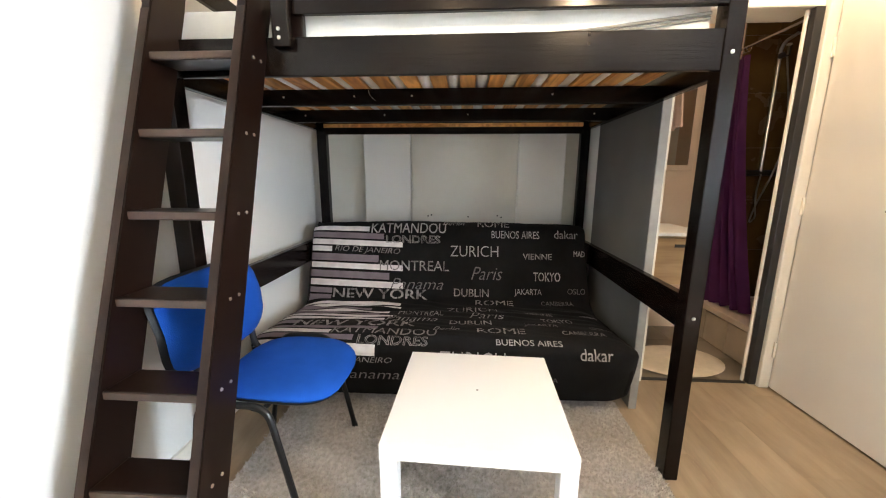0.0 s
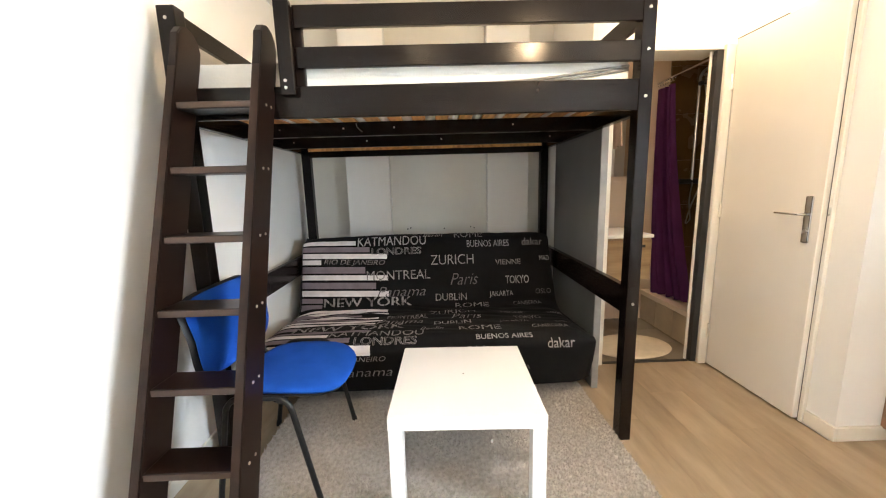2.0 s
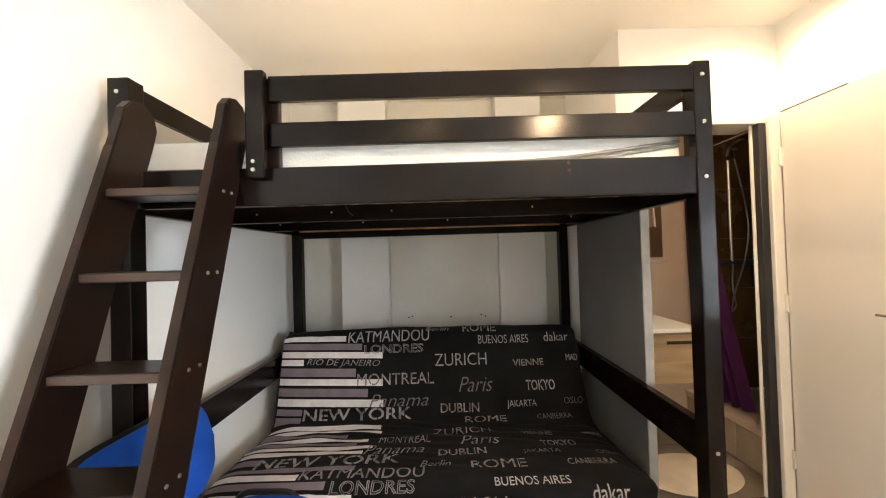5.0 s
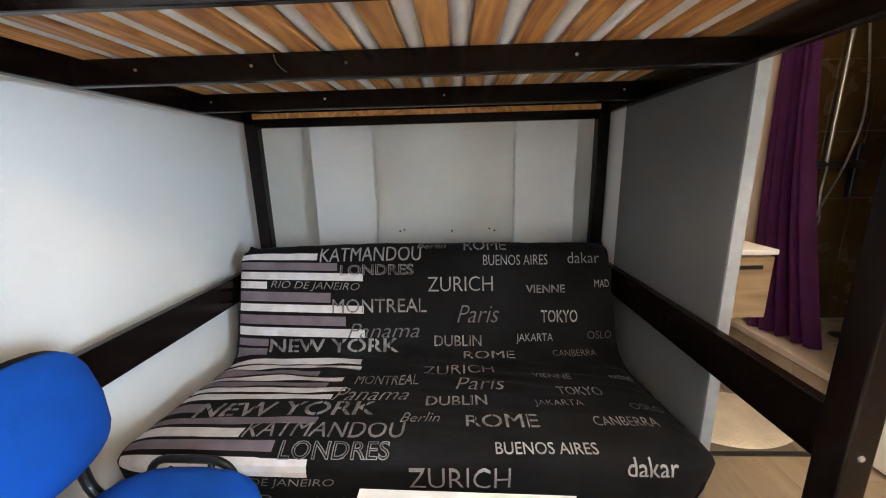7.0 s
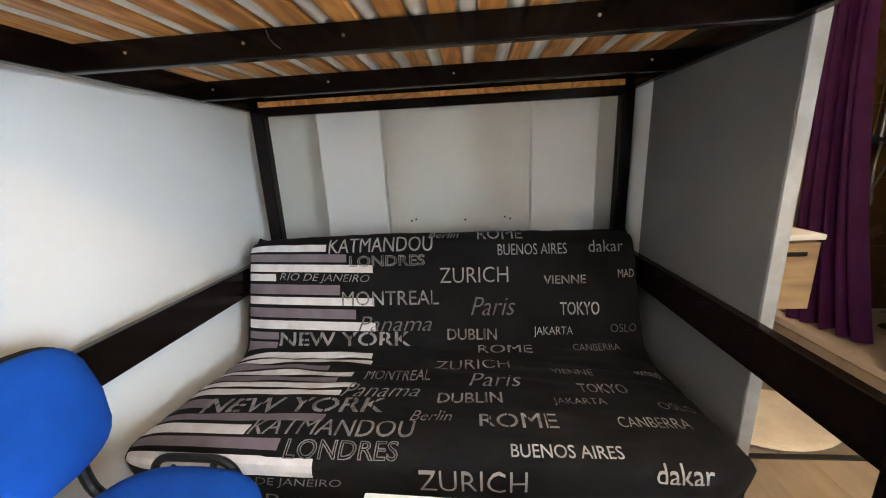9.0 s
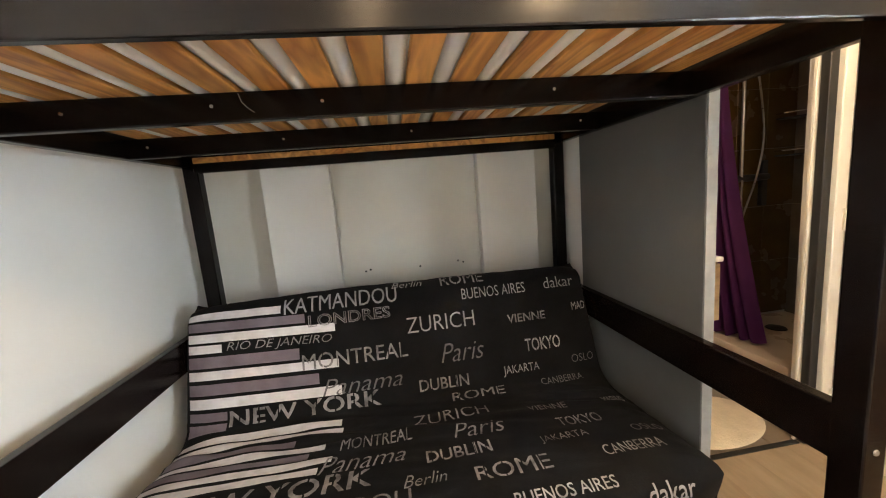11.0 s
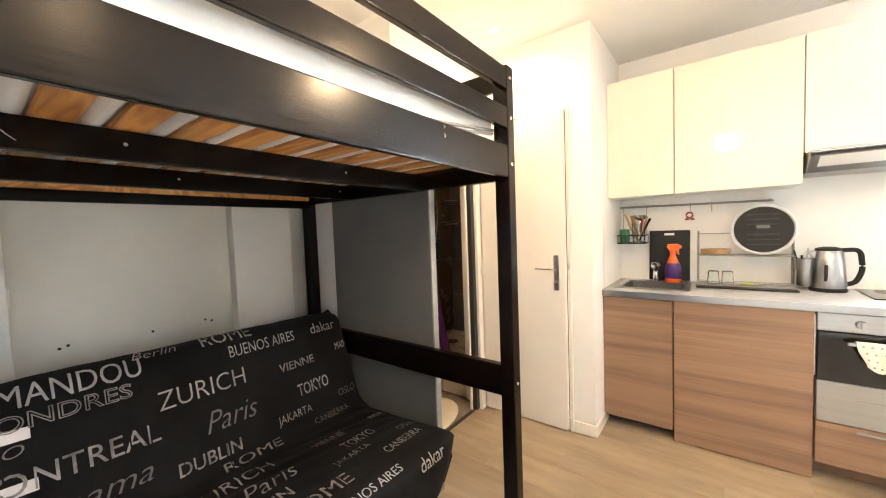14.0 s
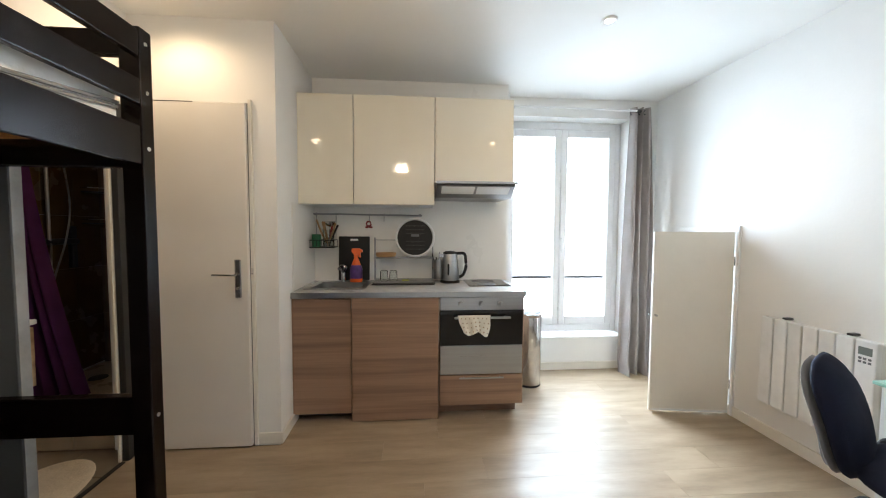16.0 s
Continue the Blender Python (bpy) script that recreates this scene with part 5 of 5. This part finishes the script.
sd = thing("cupboard_door", "low cream cupboard door standing wide open from the wall", "cupboard door", (1.875, -0.262, 0))
ANG = math.degrees(math.atan2(0.532, 0.077))
b = box(0.0, 0.537, -0.011, 0.011, FZ + 0.012, 1.322, 0.002)
part("panel", moved(b, pose(1.875, -0.262, 0, 0, 0, ANG)), CREAM, sd)
part("bottom_strip", moved(box(0.0, 0.537, 0.0112, 0.0135, FZ + 0.012, FZ + 0.027, 0.0005), pose(1.875, -0.262, 0, 0, 0, ANG)), WHITE, sd)
part("latch", moved(cyl((0.515, 0.011, 0.735), (0.515, 0.035, 0.735), 0.008), pose(1.875, -0.262, 0, 0, 0, ANG)), CHROME, sd)
part("latch_bar", moved(box(0.51, 0.555, -0.004, 0.004, 0.729, 0.741, 0.001), pose(1.875, -0.262, 0, 0, 0, ANG)), CHROME, sd)
for z in (0.25, 1.12):
    part("hinge", cyl((1.868, -0.268, z - 0.03), (1.868, -0.268, z + 0.03), 0.008), CHROME, sd)
part("frame_strip", box(1.835, 1.858, -0.279, -0.262, FZ, 1.365, 0.002), WHITE, sd, "white frame strip on the wall")
part("frame_head", box(1.858, 2.39, -0.279, -0.264, 1.335, 1.365, 0.002), WHITE, sd, "white frame strip on the wall")

rd = thing("radiator", "white electric panel radiator mounted on the wall", "radiator", (1.31, -0.25, 0.27))
part("back_box", box(1.035, 1.60, -0.279, -0.235, 0.275, 0.798, 0.004), WHITEPLASTIC, rd)
for k in range(6):
    x1 = 1.600 - k * 0.080
    part("panel_fin", box(x1 - 0.074, x1, -0.234, -0.205, 0.270, 0.806, 0.008, 3), WHITEPLASTIC, rd)
cbx = part("control_box", box(1.03, 1.115, -0.234, -0.20, 0.270, 0.806, 0.008, 3), WHITEPLASTIC, rd)
part("display", box(1.045, 1.10, -0.1998, -0.1985, 0.738, 0.776, 0.001), LCD, cbx, "grey display")
for r_ in range(2):
    for c in range(3):
        part("button", box(1.047 + c * 0.019, 1.060 + c * 0.019, -0.1998, -0.198, 0.698 + r_ * 0.017, 0.709 + r_ * 0.017, 0.0005), GREYPLASTIC, cbx)
for x in (1.47, 1.15):
    part("wall_bracket", box(x, x + 0.026, -0.279, -0.232, 0.807, 0.818, 0.002), DARKGREY, rd)

dsk = thing("desk", "desk with turquoise glass top and pale legs", "desk", (0.45, -0.03, 0))
part("desktop", box(-0.25, 0.80, -0.27, 0.145, 0.728, 0.742, 0.004, 2), TEAL, dsk)
for x in (-0.22, 0.75):
    for y in (-0.24, 0.10):
        part("leg", box(x, x + 0.03, y, y + 0.03, FZ, 0.7275, 0.003), WHITEPLASTIC, dsk)
part("apron", box(-0.19, 0.75, 0.105, 0.125, 0.65, 0.7275, 0.003), WHITEPLASTIC, dsk)

oc = thing("office_chair", "navy upholstered swivel chair with grey back shell", "office chair")
part("seat", moved(blob(0, 0, 0.22, 0.23, 0.07, 0.012), pose(0, 0, 0.485)), NAVY, oc, smooth=60)
part("backrest", moved(blob(0, 0, 0.205, 0.19, 0.062, -0.045, power=2.6), pose(-0.225, 0, 0.655, 0, 74, 0)), NAVY, oc, smooth=60)
shl = part("back_shell", moved(blob(0, 0, 0.195, 0.178, 0.034, -0.045, power=2.6), pose(-0.256, 0, 0.645, 0, 74, 0)), GREYPLASTIC, oc, "grey plastic back shell", smooth=60)
part("lumbar_housing", moved(blob(0, 0, 0.125, 0.12, 0.05, -0.02, power=2.6), pose(-0.272, 0, 0.575, 0, 80, 0)), GREYPLASTIC, shl, smooth=60)
part("back_arm", tube(bend([(-0.05, 0, 0.44), (-0.26, 0, 0.44), (-0.285, 0, 0.60)], 0.08), 0.018), BLACKPLASTIC, oc)
for s in (-1, 1):
    part("armrest_loop", tube(bend([(0.02, s * 0.20, 0.45), (0.02, s * 0.27, 0.46), (-0.19, s * 0.27, 0.50), (-0.19, s * 0.27, 0.40), (-0.05, s * 0.22, 0.44)], 0.05), 0.012), BLACKPLASTIC, oc)
part("column", cyl((0, 0, 0.10), (0, 0, 0.45), 0.025), DARKGREY, oc)
for k in range(5):
    a = k * 2 * math.pi / 5 + 0.3
    lg = part("base_leg", tube([(0, 0, 0.12), (0.28 * math.cos(a), 0.28 * math.sin(a), 0.075)], 0.018), BLACKPLASTIC, oc)
    part("castor", cyl((0.28 * math.cos(a) - 0.012 * math.sin(a), 0.28 * math.sin(a) + 0.012 * math.cos(a), 0.027), (0.28 * math.cos(a) + 0.012 * math.sin(a), 0.28 * math.sin(a) - 0.012 * math.cos(a), 0.027), 0.027), BLACKPLASTIC, lg)
oc.matrix_basis = pose(0.462, 0.285, FZ, 0, 0, -150)

# ---- bathroom ----
fl = structure("bathroom_floor", box(0.99, 2.52, 3.556, YB, FZ - 0.011, FZ - 0.006), GROUT, "grey-brown bathroom floor", "floor")
for i in range(3):
    for j in range(3):
        x0, y0 = 0.995 + i * 0.245, 3.560 + j * 0.268
        part("tile", box(x0, x0 + 0.241, y0, min(y0 + 0.264, YB - 0.003), FZ - 0.006, FZ, 0.0015), FLOORTILE, fl)
structure("wall_bath_back", box(0.993, 1.8585, YB - 0.008, YB - 0.001, 0, CEIL), BATHWALL, "warm cream bathroom back wall", "wall")
structure("wall_bath_side", box(0.986, 0.992, 3.70, YB, 0, CEIL), BATHWALL, "cream bathroom side wall", "wall")
cbb = thing("shower_step", "raised shower base with beige tiled front", "shower base", (2.1, 4.0, 0), kind="structure")
part("core", box(1.745, 2.518, 3.69, YB - 0.005, FZ, 0.262), GROUT, cbb)
for k in range(3):
    y0 = 3.692 + k * 0.222
    part("tile", box(1.733, 1.745, y0, y0 + 0.218, FZ + 0.004, 0.255, 0.0015), BEIGETILE, cbb)
trb = box(1.722, 1.80, 3.69, YB - 0.004, 0.262, 0.302, 0.006, 2)
box(1.80, 2.518, 3.69, YB - 0.004, 0.262, 0.285, bm=trb)
tr_ = part("tray", trb, TRAY, cbb, "cream acrylic shower tray")
part("drain", lathe([(0.0, 0), (0.055, 0.0), (0.05, 0.006), (0.01, 0.008)], 24, (2.19, 4.14, 0.285)), DARKGREY, tr_, "dark round drain cover")
swl = structure("wall_shower_tiles", box(1.86, 2.518, YB - 0.006, YB - 0.001, 0.30, CEIL), GROUT, "brown marbled tiles behind the shower", "wall")
for i in range(3):
    for j in range(6):
        x0, z0 = 1.862 + i * 0.219, 0.303 + j * 0.37
        part("tile", box(x0, min(x0 + 0.216, 2.516), YB - 0.012, YB - 0.006, z0, min(z0 + 0.367, CEIL - 0.002), 0.001), BROWNTILE, swl)
ewl = structure("wall_shower_end", box(2.513, 2.519, 3.69, YB - 0.014, 0.30, CEIL), GROUT, "taupe tiles on the shower end wall", "wall")
for i in range(3):
    for j in range(6):
        y0, z0 = 3.692 + i * 0.219, 0.303 + j * 0.37
        part("tile", box(2.507, 2.513, y0, min(y0 + 0.216, YB - 0.016), z0, min(z0 + 0.367, CEIL - 0.002), 0.001), TAUPETILE, ewl)
sc = thing("shower_curtain", "purple fabric shower curtain drawn to one side", "shower curtain", (1.78, 4.2, 0.3))


def pleats(u, v):
    w = 0.20 + 0.14 * v ** 1.5
    y = 4.335 - u * w - 0.04 * v
    x = 1.76 + 0.028 * math.sin(u * 2 * math.pi * 5 + 0.8 * math.sin(v * 2.5)) * (0.7 + 0.5 * v) + (0.02 + 0.10 * u) * v ** 2
    return Vector((x, y + 0.012 * math.sin(u * 23), 1.965 - v * 1.655 + 0.01 * math.sin(u * 31) * v))


part("fabric", sheet(pleats, 110, 40, 0.002), PURPLE, sc, smooth=80)
rod = thing("shower_rod", "thin chrome shower curtain rod", "rod", (1.76, 4.0, 2.02))
part("bar", tube([(1.76, YB - 0.013, 2.02), (1.757, 3.688, 2.02)], 0.008), CHROME, rod)
for k in range(7):
    part("curtain_ring", tube([(1.76 + 0.014 * math.cos(a * 0.524), 4.33 - k * 0.03, 2.006 + 0.016 * math.sin(a * 0.524)) for a in range(12)], 0.0016, 6, closed=True), CHROME, rod)
sh = thing("shower_set", "chrome shower riser with hand shower and hose", "shower", (2.06, 4.3, 1.1))
part("riser", tube(bend([(2.06, 4.29, 1.22), (2.06, 4.29, 2.08), (2.06, 4.05, 2.12)], 0.06), 0.010), STEEL, sh)
part("shower_head", cyl((2.06, 4.05, 2.115), (2.06, 4.05, 2.095), 0.05, 0.09, 28), CHROME, sh)
part("slider", cyl((2.06, 4.285, 2.0), (2.06, 4.225, 2.0), 0.018), DARKGREY, sh)
part("hand_shower", tube([(2.06, 4.23, 2.0), (2.03, 4.19, 2.04)], 0.016), CHROME, sh)
part("hose", tube(bend([(2.06, 4.28, 1.22), (2.02, 4.25, 1.08), (2.04, 4.24, 0.92), (1.99, 4.23, 0.88), (2.02, 4.23, 1.02), (2.09, 4.22, 1.22), (2.14, 4.22, 1.45), (2.12, 4.23, 1.7), (2.06, 4.23, 1.98)], 0.12), 0.0055), STEEL, sh)
part("mixer_bar", cyl((1.96, 4.30, 1.235), (2.26, 4.30, 1.235), 0.021, seg=20), DARKGREY, sh, "dark mixer bar")
for x in (2.0, 2.22):
    part("union", cyl((x, 4.30, 1.235), (x, YB - 0.013, 1.235), 0.017), CHROME, sh)
part("wall_plate", box(2.245, 2.285, 4.315, YB - 0.013, 1.05, 1.34, 0.004), DARKGREY, sh)
for z in (1.36, 1.59):
    s_ = thing("soap_shelf", "small dark wire corner shelf in the shower", "shelf", (2.43, 4.28, z), "shower shelves")
    part("shelf_plate", prism([(2.506, 4.345), (2.506, 4.20), (2.44, 4.20), (2.36, 4.30), (2.36, 4.345)], "z", z - 0.004, z + 0.004, 0.001, 1), DARKGREY, s_)
    part("shelf_rim", tube([(2.505, 4.20, z + 0.03), (2.44, 4.20, z + 0.03), (2.36, 4.30, z + 0.03), (2.36, 4.345, z + 0.03)], 0.004, 6), CHROME, s_)
va = thing("vanity_unit", "wall-hung light oak washbasin unit with white top", "vanity unit", (1.25, 4.1, 0.52))
part("cabinet", box(1.0, 1.505, 3.885, YB - 0.02, 0.52, 0.835, 0.002), OAK, va)
dr_ = part("drawer_front", box(1.002, 1.507, 3.868, 3.884, 0.522, 0.825, 0.002), OAK, va)
part("grip_cutout", box(1.30, 1.46, 3.8660, 3.8678, 0.765, 0.785, 0.0006), DARKGREY, dr_, "dark slotted grip")
part("washbasin", box(0.996, 1.515, 3.858, YB - 0.016, 0.837, 0.862, 0.005, 2), WHITE, va, "white washbasin top")
mr = thing("mirror", "wall mirror in a pale frame above the washbasin", "mirror", (1.3, 4.34, 1.5))
part("frame", box(1.10, 1.62, YB - 0.030, YB - 0.013, 1.25, 1.95, 0.004), BATHWALL, mr)
part("glass", box(1.14, 1.58, YB - 0.034, YB - 0.0305, 1.29, 1.91, 0.001), MIRROR, mr)
tl = thing("bath_towel", "beige towel hanging beside the mirror", "towel", (1.13, 3.75, 1.5))
part("fabric", sheet(lambda u, v: Vector((1.13 + 0.012 * math.sin(u * 14) + 0.03 * v, 3.72 + 0.09 * u, 1.86 - 0.385 * v + 0.01 * math.sin(u * 5))), 24, 16, 0.008), TOWEL, tl, smooth=70)
part("hook", tube(bend([(0.993, 3.765, 1.87), (1.10, 3.765, 1.87), (1.115, 3.765, 1.885)], 0.01), 0.005, 8), CHROME, tl)
bm2 = thing("bath_mat", "oval cream shaggy bath mat on the tiles", "bath mat", (1.36, 3.815, 0))
part("mat", moved(blob(0, 0, 0.295, 0.205, 0.026, 0.0, 40, 8, 2.0), pose(1.335, 3.765, FZ + 0.012, 0, 0, 8)), BATHMAT, bm2, smooth=60)

# ---- laminate boards ----
floor_ob = bpy.data.objects["floor"]
shared = {}
rnd = random.Random(11)
x = XL
col = 0
while x < XW:
    x1 = min(x + 0.192, XW)
    y = YS - 0.9 * ((col * 0.37) % 1)
    while y < YB:
        top = YB if x1 < 0.9 else (3.535 if x1 < 1.80 else 2.745)
        a, c = max(y, YS), min(y + 1.285, top)
        if c - a > 0.02:
            key = (round(x1 - x, 3), round(c - a, 3))
            if key not in shared:
                b = box(0, x1 - x - 0.0005, 0, c - a - 0.0005, -0.0115, 0.0, 0.0003)
                me = bpy.data.meshes.new("board")
                b.to_mesh(me)
                b.free()
                me.materials.append(LAMINATE)
                shared[key] = me
            o = new("board", shared[key])
            o.parent = floor_ob
            o.location = (x, a, FZ)
        y += 1.285
    x = x1
    col += 1
